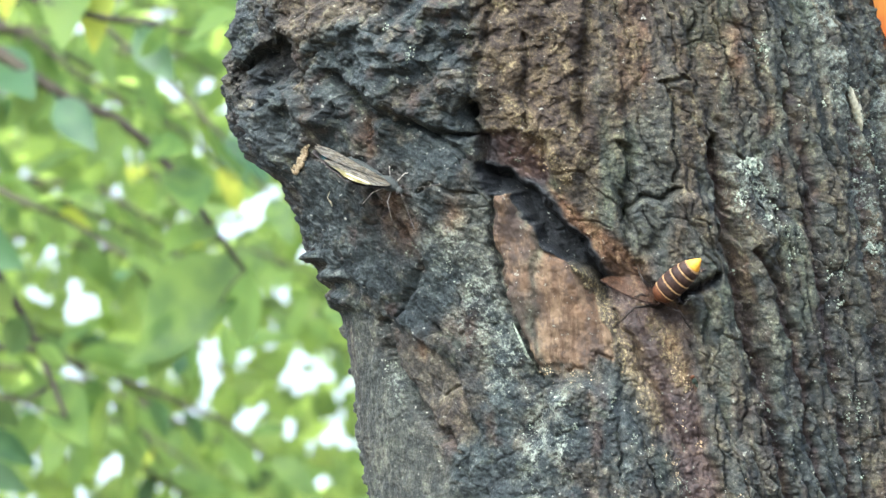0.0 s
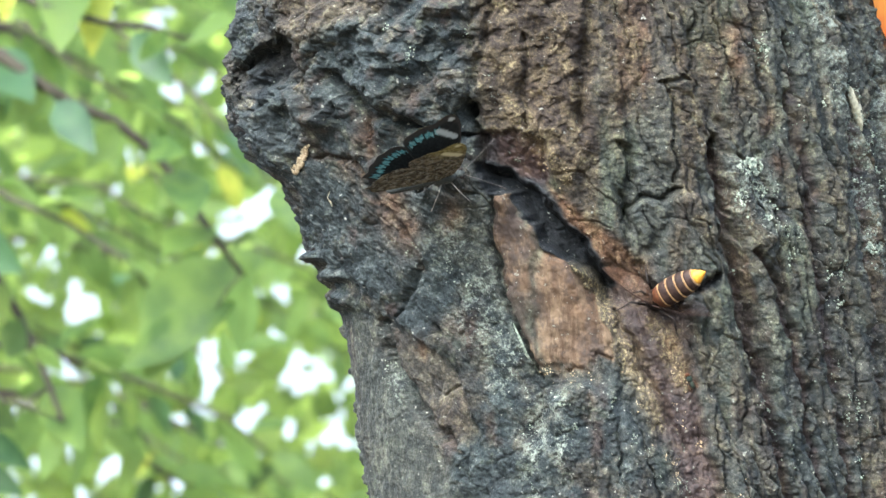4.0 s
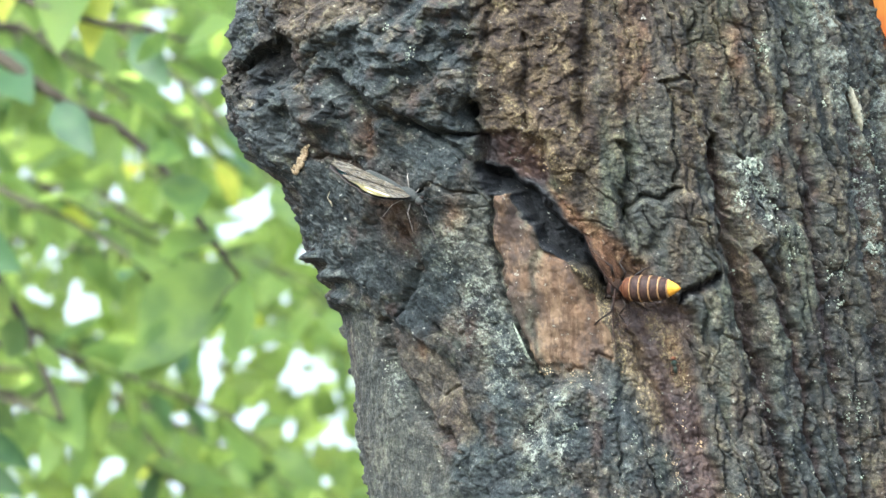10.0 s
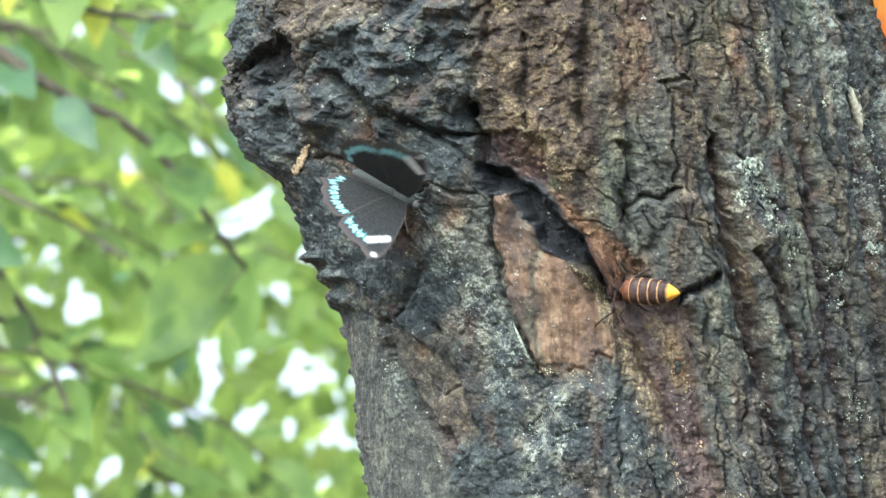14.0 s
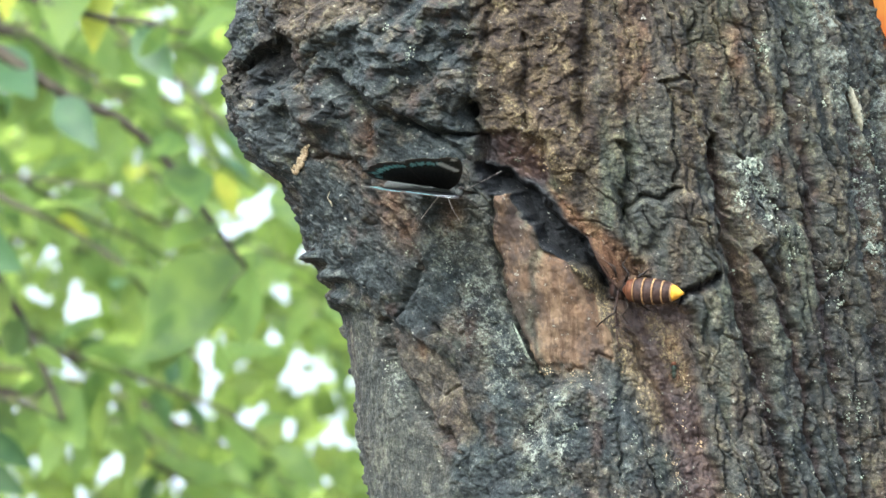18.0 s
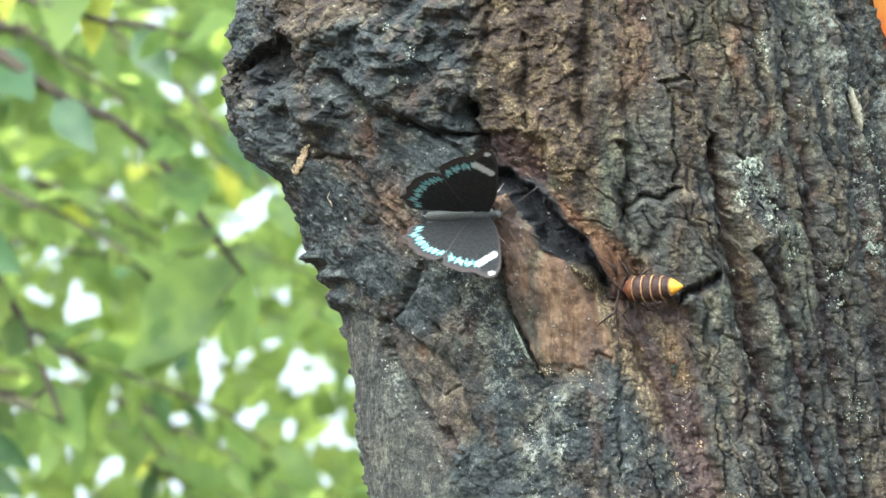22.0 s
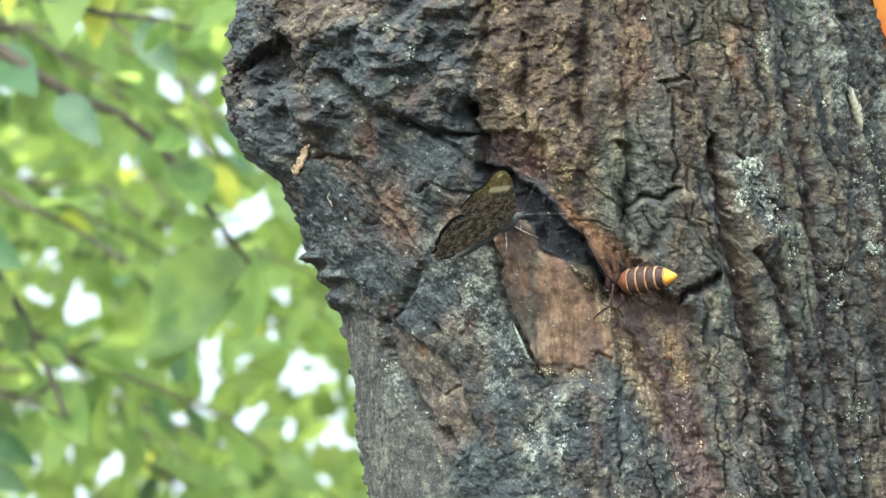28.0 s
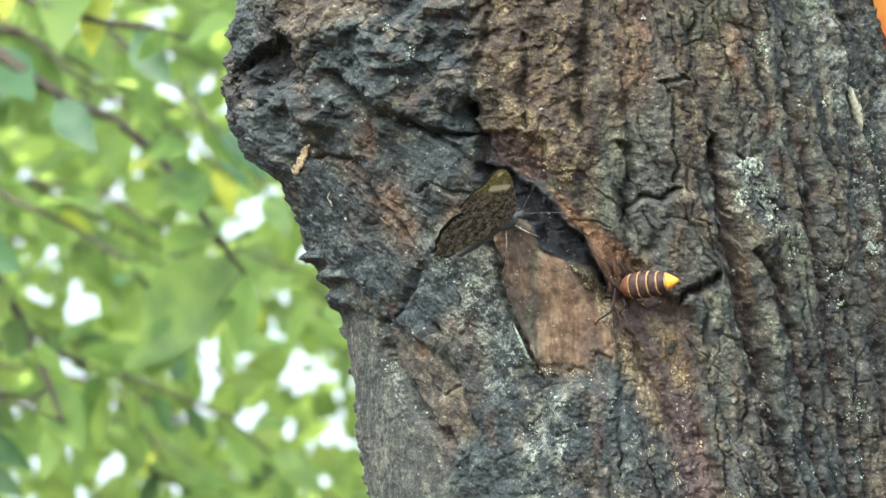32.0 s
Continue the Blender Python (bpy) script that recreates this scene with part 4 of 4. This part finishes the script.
def hornet():
    root = new("hornet")
    mm = 0.001
    part("thorax", egg(bmesh.new(), (0, 0, 0), (5.2 * mm, 3.7 * mm, 3.6 * mm), lumps=0.08), HAIR, root)
    head = part("head", egg(bmesh.new(), (7.6 * mm, 0, -1.0 * mm), (2.7 * mm, 3.8 * mm, 3.0 * mm)), CHITIN, root, "dark brown head")
    for s in (1, -1):
        part("eye", egg(bmesh.new(), (8.2 * mm, s * 2.9 * mm, 0.2 * mm), (1.5 * mm, 1.1 * mm, 1.9 * mm)), HORN, head)
        bm = bmesh.new()
        tube(bm, [(9.6 * mm, s * 1.2 * mm, 0.6 * mm), (11.5 * mm, s * 4 * mm, 1.2 * mm), (14 * mm, s * 7.5 * mm, -0.5 * mm), (16 * mm, s * 9 * mm, -1.5 * mm)], 0.35 * mm, 7)
        part("antenna", bm, HORN, head)
        for x0, pts in ((3, ((4, 8, 3.5), (8, 11, -2), (10, 13, -3.5))), (0, ((-1, 6, 3), (1, 9, -1.5), (-1, 12, -3.2))), (-3, ((-5, 5, 3), (-8, 7, -0.5), (-11, 8, -3.2)))):
            bm = bmesh.new()
            dip = pose(0, 0, 0, 0, -65, 0)
            tube(bm, [Vector((x0, s * 2.8, -2.2)) * mm] + [Vector((a, s * b, c)) * mm for a, b, c in pts], [0.5 * mm, 0.48 * mm, 0.3 * mm, 0.18 * mm], 7)
            bm.transform(dip @ Matrix.Translation((0, 0, 0.0045)))
            part("leg", bm, HORN, root)
    # the tail end turns on the waist
    tail = part("abdomen", turned(bmesh.new(), [0.8 * mm, 0, -1.5 * mm], [0.7 * mm, 1.6 * mm, 3.4 * mm]), RUSSET, root)
    girth = [3.5, 4.3, 4.6, 4.5, 4.0, 3.1, 2.1]
    start = [-1.2, -4.0, -7.6, -11.2, -14.6, -17.6]
    skins = (RUSSET, CHITIN, CHITIN, CHITIN, CHITIN, TIP)
    for i, x in enumerate(start):
        ln = (start[i + 1] if i < 5 else -21.8) - x
        a, b = girth[i], girth[i + 1] if i < 5 else 0.35
        ts = [k / 6 for k in range(7)]
        xs = [(x + ln * t + (0.25 if t == 0 else 0)) * mm for t in ts]
        rs = [mm * ((a + (b - a) * t) * (0.94 if t == 0 else 1) + (0.25 * math.sin(math.pi * t)) + (0.0 if i < 5 else -0.4 * t * (1 - t))) for t in ts]
        part("segment" if i < 5 else "tail_tip", turned(bmesh.new(), xs, rs), skins[i], tail, "" if i < 5 else "bright yellow tail tip")
        if i < 5:
            rb = b + 0.12
            part("band", turned(bmesh.new(), [(x + ln * q) * mm for q in (0.87, 0.9, 0.97, 1.02)], [mm * (a + (b - a) * 0.8 + 0.12), mm * (rb + 0.14), mm * (rb + 0.1), mm * (rb - 0.15)]), AMBER, tail, "thin amber-yellow ring")
    wings = []
    for s in (1, -1):
        bm = bmesh.new()
        n = 14
        top, low = [], []
        for i in range(n + 1):
            t = i / n
            y0 = 1.2 * math.sin(math.pi * t * 0.9)
            y1 = y0 - (0.6 + 5.6 * math.sin(math.pi * min(1, t ** 0.8)) ** 0.7) * (1 if t < 1 else 0.2)
            z = 0.5 * math.sin(2 * t)
            top.append(bm.verts.new((-22 * t * mm, s * y0 * mm, z * mm)))
            low.append(bm.verts.new((-22 * t * mm, s * y1 * mm, (z - 0.3) * mm)))
        for i in range(n):
            bm.faces.new((top[i], top[i + 1], low[i + 1], low[i]))
        bmesh.ops.solidify(bm, geom=bm.faces[:], thickness=0.06 * mm)
        w = part("wing", bm, FILM, root, "smoky brown translucent wing", m=pose(-0.5 * mm, s * 3.2 * mm, 2.2 * mm))
        bm = bmesh.new()
        tube(bm, [(-22 * t * mm, s * 1.25 * math.sin(math.pi * t * 0.9) * mm, 0.5 * math.sin(2 * t) * mm) for t in (k / 10 for k in range(11))], [0.35 * mm - 0.02 * mm * k for k in range(11)], 6)
        part("wing_vein", bm, CHITIN, w)
        wings.append(w)
    tagged(root, "brown hornet with amber rings head down in the sap wound", "hornet")
    return root, tail, wings


HORNET, TAIL, HORNET_WINGS = hornet()


# ---- small things on the bark ----
def scatter_patch(name, cx, cy, w, h, count, mat, label, category, size, seed, tall=0.3, slant=0.0):
    """A crust of small flat lobes on the bark, joined to one growth."""
    rng = random.Random(seed)
    bm = bmesh.new()
    for i in range(count * 5):
        a, r = rng.uniform(0, 6.28), math.sqrt(rng.random())
        x, y = cx + w * r * math.cos(a), cy + h * r * math.sin(a)
        x -= slant * (y - cy)
        s = size * rng.uniform(0.15, 0.55) * UNIT
        q = spot(x, y, skin_depth(x, y) - s * tall * 0.6)
        egg(bm, q, (s, s * tall * 0.6, s * rng.uniform(0.6, 1.3)), rings=5, sides=7, lumps=0.5, seed=rng.uniform(0, 50))
    ob = new(name, mesh_of(bm, name))
    ob.data.materials.append(mat)
    ob.matrix_world = TILT
    return tagged(ob, label, category)


scatter_patch("lichen_patch", 1328, 295, 22, 16, 26, LICHEN, "pale green crusty lichen patch on the bark", "lichen", 8, 1)
scatter_patch("lichen_patch", 1312, 350, 12, 16, 9, LICHEN, "small whitish lichen patch on the bark", "lichen", 6, 2)
scatter_patch("lichen_patch", 1545, 440, 16, 9, 12, LICHEN, "small whitish lichen patch on the bark", "lichen", 7, 3)
scatter_patch("lichen_patch", 988, 712, 14, 8, 10, LICHEN, "small whitish lichen patch on the bark", "lichen", 7, 4)
scatter_patch("lichen_patch", 1357, 386, 12, 5, 7, LICHEN, "small whitish lichen patch on the bark", "lichen", 5, 5)
scatter_patch("lichen_flake", 648, 14, 14, 22, 20, LICHEN_CREAM, "cream lichen flake on the burl", "lichen", 8, 7)


def frass(name, line, count, spread, size, label, seed):
    """Crumbs heaped along a line on the bark, grown together."""
    rng = random.Random(seed)
    bm = bmesh.new()
    for i in range(count):
        t = (i + rng.random()) / count * (len(line) - 1)
        k = min(int(t), len(line) - 2)
        (ax, ay), (bx, by) = line[k], line[k + 1]
        x = ax + (bx - ax) * (t - k) + rng.uniform(-spread, spread)
        y = ay + (by - ay) * (t - k) + rng.uniform(-spread, spread)
        s = size * rng.uniform(0.6, 1.1) * UNIT
        egg(bm, spot(x, y, min(skin_depth(x, y), skin_depth(x + 6, y)) - s * 0.6), (s, s, s * rng.uniform(0.8, 1.3)), rings=6, sides=8, lumps=0.4, seed=rng.uniform(0, 50))
    ob = new(name, mesh_of(bm, name))
    ob.data.materials.append(FRASS)
    ob.matrix_world = TILT
    return tagged(ob, label, "frass")


frass("frass_pellet", ((541, 262), (537, 274), (532, 286), (525, 298), (519, 304)), 130, 5.5, 2.9, "golden-brown lump of insect frass on the burl", 8)
frass("frass_string", ((534, 212), (533, 226), (535, 240), (534, 256)), 26, 3, 1.6, "string of pale frass crumbs on the burl", 9)



def crumbs(name, bands, count, mat, label, low, high, seed):
    """Single crumbs of lichen sprinkled on the bark along bands: two ends, half width."""
    rng = random.Random(seed)
    verts, faces = [], []
    for i in range(count):
        x0, y0, x1, y1, wide = rng.choice(bands)
        t = rng.random()
        x, y = x0 + (x1 - x0) * t + rng.gauss(0, 0.5) * wide, y0 + (y1 - y0) * t + rng.gauss(0, 0.25) * wide
        for k in range(rng.choice((1, 1, 1, 3, 9, 16))):
            a, b = x + (k > 0) * rng.gauss(0, 4.5), y + (k > 0) * rng.gauss(0, 6)
            r = rng.uniform(low, high) * rng.uniform(0.4, 1) * UNIT
            q = spot(a, b, skin_depth(a, b))
            o = len(verts)
            for dx, dy, dz in ((1, 0, 0), (0.3, 0, 0.9), (-0.8, 0, 0.6), (-0.9, 0, -0.5), (0.2, 0, -1), (0, -0.8, 0.1)):
                j = rng.uniform(0.6, 1.3) * r
                verts.append(q + Vector((dx * j, dy * j + 0.0001, dz * j)))
            faces += [(o + n, o + (n + 1) % 5, o + 5) for n in range(5)]
    me = bpy.data.meshes.new(name)
    me.from_pydata(verts, [], faces)
    ob = part(name, me, mat, None)
    ob.matrix_world = TILT
    return tagged(ob, label, "lichen", kind="stuff")


crumbs("lichen_crumbs", ((1440, 0, 1560, 470, 22), (1395, 60, 1500, 560, 30), (1340, 300, 1400, 460, 34), (1500, 120, 1560, 330, 16), (1350, 60, 1350, 130, 16), (1450, 520, 1540, 882, 40), (1260, 380, 1400, 860, 40)), 230, LICHEN, "grey-green lichen crumbs sprinkled on the furrowed bark", 1.2, 3.4, 31)
crumbs("pale_crumbs", ((600, 20, 800, 120, 90), (480, 130, 560, 250, 30), (640, 260, 720, 300, 40), (700, 450, 880, 500, 90), (790, 430, 930, 650, 34), (930, 690, 960, 880, 22), (980, 700, 1005, 720, 14), (690, 640, 700, 740, 14), (1000, 700, 1200, 870, 60), (860, 60, 900, 330, 40)), 170, LICHEN, "whitish crumbs and dust on the dark bark", 0.9, 2.6, 32)
crumbs("sap_crumbs", ((1010, 465, 1070, 520, 12), (1060, 530, 1130, 690, 12), (1150, 570, 1220, 700, 26), (1120, 680, 1200, 860, 30), (1180, 720, 1330, 880, 30), (940, 230, 1010, 330, 16), (970, 655, 1060, 672, 10)), 90, FRASS, "yellow sap crumbs in the stained channel", 1.0, 3.0, 33)


def splinter(line, name, label, mat, wide, proud=0.0003):
    bm = bmesh.new()
    pts = [spot(x, y, skin_depth(x, y) - proud) for x, y in line]
    tube(bm, pts, [wide * k * UNIT for k in (0.3, 1, 1.1, 0.8, 0.2)][:len(pts)], 6)
    ob = new(name, mesh_of(bm, name))
    ob.data.materials.append(mat)
    ob.matrix_world = TILT
    return tagged(ob, label, "splinter")


splinter(((908, 572), (922, 604), (932, 628), (946, 648), (957, 664)), "wood_splinter", "thin whitish splinter along the wood's edge", LICHEN, 2.4)
splinter(((1503, 154), (1509, 172), (1515, 194), (1521, 214), (1525, 232)), "lichen_flake", "long cream-coloured lichen flake on the bark edge", LICHEN_CREAM, 10.0, -0.0011)
splinter(((583, 340), (580, 350), (586, 360), (588, 366)), "thread", "pale thread caught on the dark bark", LICHEN_CREAM, 1.5)
splinter(((556, 440), (548, 450), (543, 461)), "twig_stub", "tiny dark stub on the trunk's edge", HORN, 6)


def fly():
    root = new("fly")
    mm = 0.001
    green = plain("fly green", (0.01, 0.016, 0.012), (0.024, 0.036, 0.026), 1500, 0.7, 0.0, 0.12)
    part("thorax", egg(bmesh.new(), (0, 0, 0), (1.4 * mm, 1.1 * mm, 1.0 * mm)), green, root)
    part("abdomen", egg(bmesh.new(), (-2.1 * mm, 0, -0.1 * mm), (1.6 * mm, 1.2 * mm, 0.9 * mm)), green, root)
    part("head", egg(bmesh.new(), (1.7 * mm, 0, 0), (0.7 * mm, 1.0 * mm, 0.8 * mm)), RUSSET, root)
    for s in (1, -1):
        bm = bmesh.new()
        vs = [bm.verts.new((x * mm, s * y * mm, z * mm)) for x, y, z in ((0, 0.6, 0.9), (-1.6, 1.9, 0.9), (-3.6, 2.1, 0.8), (-4.6, 1.3, 0.8), (-3.4, 0.5, 0.95))]
        bm.faces.new(vs)
        bmesh.ops.solidify(bm, geom=bm.faces[:], thickness=0.04 * mm)
        part("wing", bm, FILM, root)
        for x0, dx in ((0.7, 1.6), (0, 0.1), (-0.7, -1.7)):
            bm = bmesh.new()
            tube(bm, [(x0 * mm, s * 0.7 * mm, -0.5 * mm), ((x0 + 0.5 * dx) * mm, s * 1.8 * mm, 0.1 * mm), ((x0 + dx) * mm, s * 2.6 * mm, -1.2 * mm)], 0.1 * mm, 5)
            part("leg", bm, HORN, root)
    return tagged(root, "small greenish fly sipping sap in the stained channel", "fly")


FLY = fly()


def orange_leaf():
    p = Paint("orange leaf")
    c = p.coords()
    p.set(p.mix(p.band(p.noise(c, 60, 3), 0.4, 0.65), (0.75, 0.13, 0.03), (0.85, 0.35, 0.05)), 0.5)
    tr = p.node("BsdfTranslucent", Color=(1.0, 0.35, 0.06, 1))
    m = p.node("MixShader")
    m.inputs[0].default_value = 0.7
    p.tree.links.new(p.bsdf.outputs[0], m.inputs[1])
    p.tree.links.new(tr.outputs[0], m.inputs[2])
    p.tree.links.new(m.outputs[0], p.out.inputs[0])
    me = leaf_mesh(0.07, 0.035, 0.1, p.mat, 77)
    ob = new("orange_leaf", me)
    ob.matrix_world = TILT @ Matrix.Translation(spot(1604, -128, 0.075)) @ pose(0, 0, 0, 90, 78, 0)
    return tagged(ob, "glowing orange leaf against the trunk's edge", "leaf")


orange_leaf()


# ---- what moves ----
# seconds, chart place of the thorax, heading, pitch, raise of the wing above and below the body
FLIGHT = (
    (0.0, 688, 325, -31, 33, 101, 78.5), (0.3, 688, 325, -31, 33, 101, 78.5), (0.5, 715, 330, -20, 30, 64, 60), (1.0, 738, 343, -26, 0, 41, 41), (1.5, 742, 336, -22, 6, 55, 45),
    (2.0, 784, 348, -9, 0, 40, 38), (2.5, 785, 345, -2, 5, 80, 82), (3.0, 802, 329, 2, 0, 12, 40), (3.5, 800, 318, 10, 0, 40, 82),
    (5.0, 745, 308, 15, 0, 61.5, 118), (5.5, 734, 304, 16, 0, 63.2, 117), (6.6, 734, 304, 16, 0, 63.2, 117), (7.0, 782, 320, 5, 20, 68, 71), (7.2, 766, 345, -2, 15, 55, 50), (7.4, 757, 345, -8, 5, 55, 22), (7.6, 728, 345, -25, 25, 98, 55), (7.8, 720, 346, -28, 33, 101, 78.5),
    (8.0, 724, 348, -28, 33, 101, 78.5), (8.5, 724, 348, -28, 33, 101, 78.5), (9.0, 724, 347, -28, 33, 101, 78.5), (10.0, 722, 345, -28, 33, 101, 78.5), (12.0, 720, 344, -28, 33, 101, 78.5), (13.85, 722, 345, -28, 33, 101, 78.5),
    (14.0, 714, 350, -28, 15, 62, 45), (14.1, 724, 358, -35, 2, 46, 46), (14.2, 735, 350, -25, 8, 66, 64), (14.5, 748, 332, -14, 15, 93, 86.5), (16.5, 748, 330, -13, 15, 93, 86.5), (17.2, 748, 330, -13, 15, 93, 86.5),
    (17.5, 785, 335, -8, 0, 20, 22), (17.7, 768, 343, -5, 15, 76, 72), (18.0, 785, 338, -6, 8, 71, 86), (18.2, 795, 311, 2, 12, 57, 57), (18.5, 778, 318, 0, 8, 46, 46), (18.7, 772, 315, 0, 5, 28, 28), (19.0, 786, 315, 0, 22, 50, 57), (19.5, 806, 326, 8, 0, 12, 18), (20.0, 808, 316, 11, 4, 24, 24),
    (20.5, 802, 325, 9, 6, 34, 27), (21.0, 800, 350, -2, 8, 45, 57), (21.2, 802, 398, -8, 8, 72, 28), (21.5, 842, 379, -2, 8, 75, 75), (21.7, 840, 379, -3, 10, 77, 77), (22.0, 856, 380, 2, 11, 50, 50), (22.15, 868, 384, 5, 2, 52, 57), (22.35, 840, 385, -4, -15, 88, 88), (22.5, 838, 384, -6, -20, 88, 89), (23.0, 838, 390, -4, -25, 86, 93), (24.1, 840, 390, -3, -25, 86, 93),
    (24.2, 845, 402, 3, -25, 88, 92), (24.3, 870, 430, -6, -8, 75, 70), (24.4, 892, 452, -13, 0, 72, 48), (24.5, 920, 430, -6, 5, 68, 58), (24.7, 928, 412, 10, 0, 40, 50), (24.8, 926, 408, 8, -5, 42, 55), (25.0, 918, 411, 17, -10, 62, 93), (25.5, 918, 408, 21, -8, 64, 96),
    (26.5, 902, 398, 28, 0, 60.5, 119), (27.5, 897, 396, 33, 0, 60.2, 120), (28.0, 897, 396, 33, 0, 60.2, 120), (32.0, 897, 394, 33, 0, 60.2, 120))

# seconds, chart place of the waist and of the tail tip, heading of the fore body
STING = (
    (0.0, 1163, 528, 1238, 459, -95), (1.0, 1170, 540, 1236, 467, -95), (2.0, 1177, 533, 1247, 468, -95), (3.0, 1174, 536, 1250, 477, -95), (3.5, 1174, 536, 1250, 477, -95), (4.6, 1128, 520, 1222, 500, -150),
    (5.5, 1106, 516, 1203, 512, -180), (7.0, 1106, 516, 1208, 520, -180), (9.0, 1105, 510, 1206, 508, -180), (11.0, 1097, 513, 1199, 515, -180), (13.0, 1099, 514, 1199, 519, -180), (17.0, 1106, 513, 1207, 518, -180),
    (20.0, 1106, 514, 1210, 523, -180), (21.0, 1106, 514, 1208, 520, -180), (21.5, 1109, 510, 1206, 497, -180), (22.2, 1106, 514, 1206, 512, -180), (23.0, 1105, 515, 1208, 521, -180), (25.0, 1106, 514, 1206, 519, -180),
    (28.0, 1098, 501, 1195, 488, -180), (29.0, 1100, 506, 1197, 497, -180), (30.0, 1106, 512, 1205, 506, -180), (30.5, 1098, 500, 1176, 462, -180), (31.0, 1107, 510, 1203, 499, -180), (32.0, 1101, 510, 1190, 497, -180))


# seconds, chart place and heading of the fly
CRAWL = ((0, 1230, 675, 120), (3.5, 1226, 677, 120), (5.5, 1196, 642, 100), (9, 1196, 648, 100), (11, 1191, 638, 95), (13, 1200, 641, 90), (17, 1198, 655, 85), (19, 1188, 650, 95), (22, 1192, 650, 95), (24, 1186, 647, 100), (28, 1183, 642, 80), (30, 1186, 630, 75), (31, 1190, 612, 75), (32, 1190, 612, 75))


def motions():
    rows, fl, fr = [], [], []
    for t, x, y, head, pitch, up, low in FLIGHT:
        rows.append((t, chart_frame(x, y, head, pitch, skin_depth(x, y) - 0.0042)))
        fl.append((t, pose(0, 0.0006, 0.0012, up)))
        fr.append((t, pose(0, -0.0006, 0.0012, -low)))
    walk(BUTTERFLY, rows)
    for (fore, hind), r in zip(WINGS, (fl, fr)):
        walk(fore, r)
        walk(hind, r)
    rows, tail, left, righ = [], [], [], []
    waist = skin_depth(1180, 470) - 0.0035
    for t, x, y, tx, ty, head in STING:
        a = math.degrees(math.atan2(ty - y, x - tx))
        long = math.hypot(tx - x, ty - y) * UNIT / 0.0218
        lift = math.degrees(math.acos(min(1, long)))
        body = chart_frame(x, y, head, -65, waist + 0.0052)
        back = body.inverted()
        rows.append((t, body))
        tail.append((t, back @ chart_frame(x, y, a, -min(lift, 25), waist)))
        one, two = (155, 38) if t < 4 else (119, -88)
        ox, oy = (x - 2, y + 12) if t < 4 else (x - 12, y)
        left.append((t, back @ chart_frame(ox, oy, two - 180, -8, waist + 0.001)))
        righ.append((t, back @ chart_frame(ox, oy, one - 180, -8, waist + 0.001)))
    walk(HORNET, rows)
    walk(TAIL, tail)
    walk(HORNET_WINGS[0], left)
    walk(HORNET_WINGS[1], righ)
    walk(FLY, [(t, chart_frame(x, y, a, 0, skin_depth(x, y) - 0.0012)) for t, x, y, a in CRAWL])
    # the twigs sway in the breeze
    for i, (ob, far) in enumerate(BRANCHES):
        base = ob.matrix_world.copy() if ob.parent else Matrix.Translation(ob.location)
        rows = []
        for k in range(129):
            t = k * 0.25
            gust = 0.5 * math.sin(5.1 * t + 0.8 * i) + 0.4 * math.sin(2.3 * t + 0.9 * i) + 0.5 * math.sin(0.42 * t + 0.2 * i)
            bob = 0.6 * math.sin(6.3 * t + 1.7 * i) + 0.4 * math.sin(1.7 * t + i)
            rows.append((t, base @ pose(0, 0, 0, 0.8 * bob, 0.95 * gust, 0.9 * bob)))
        walk(ob, rows)


motions()
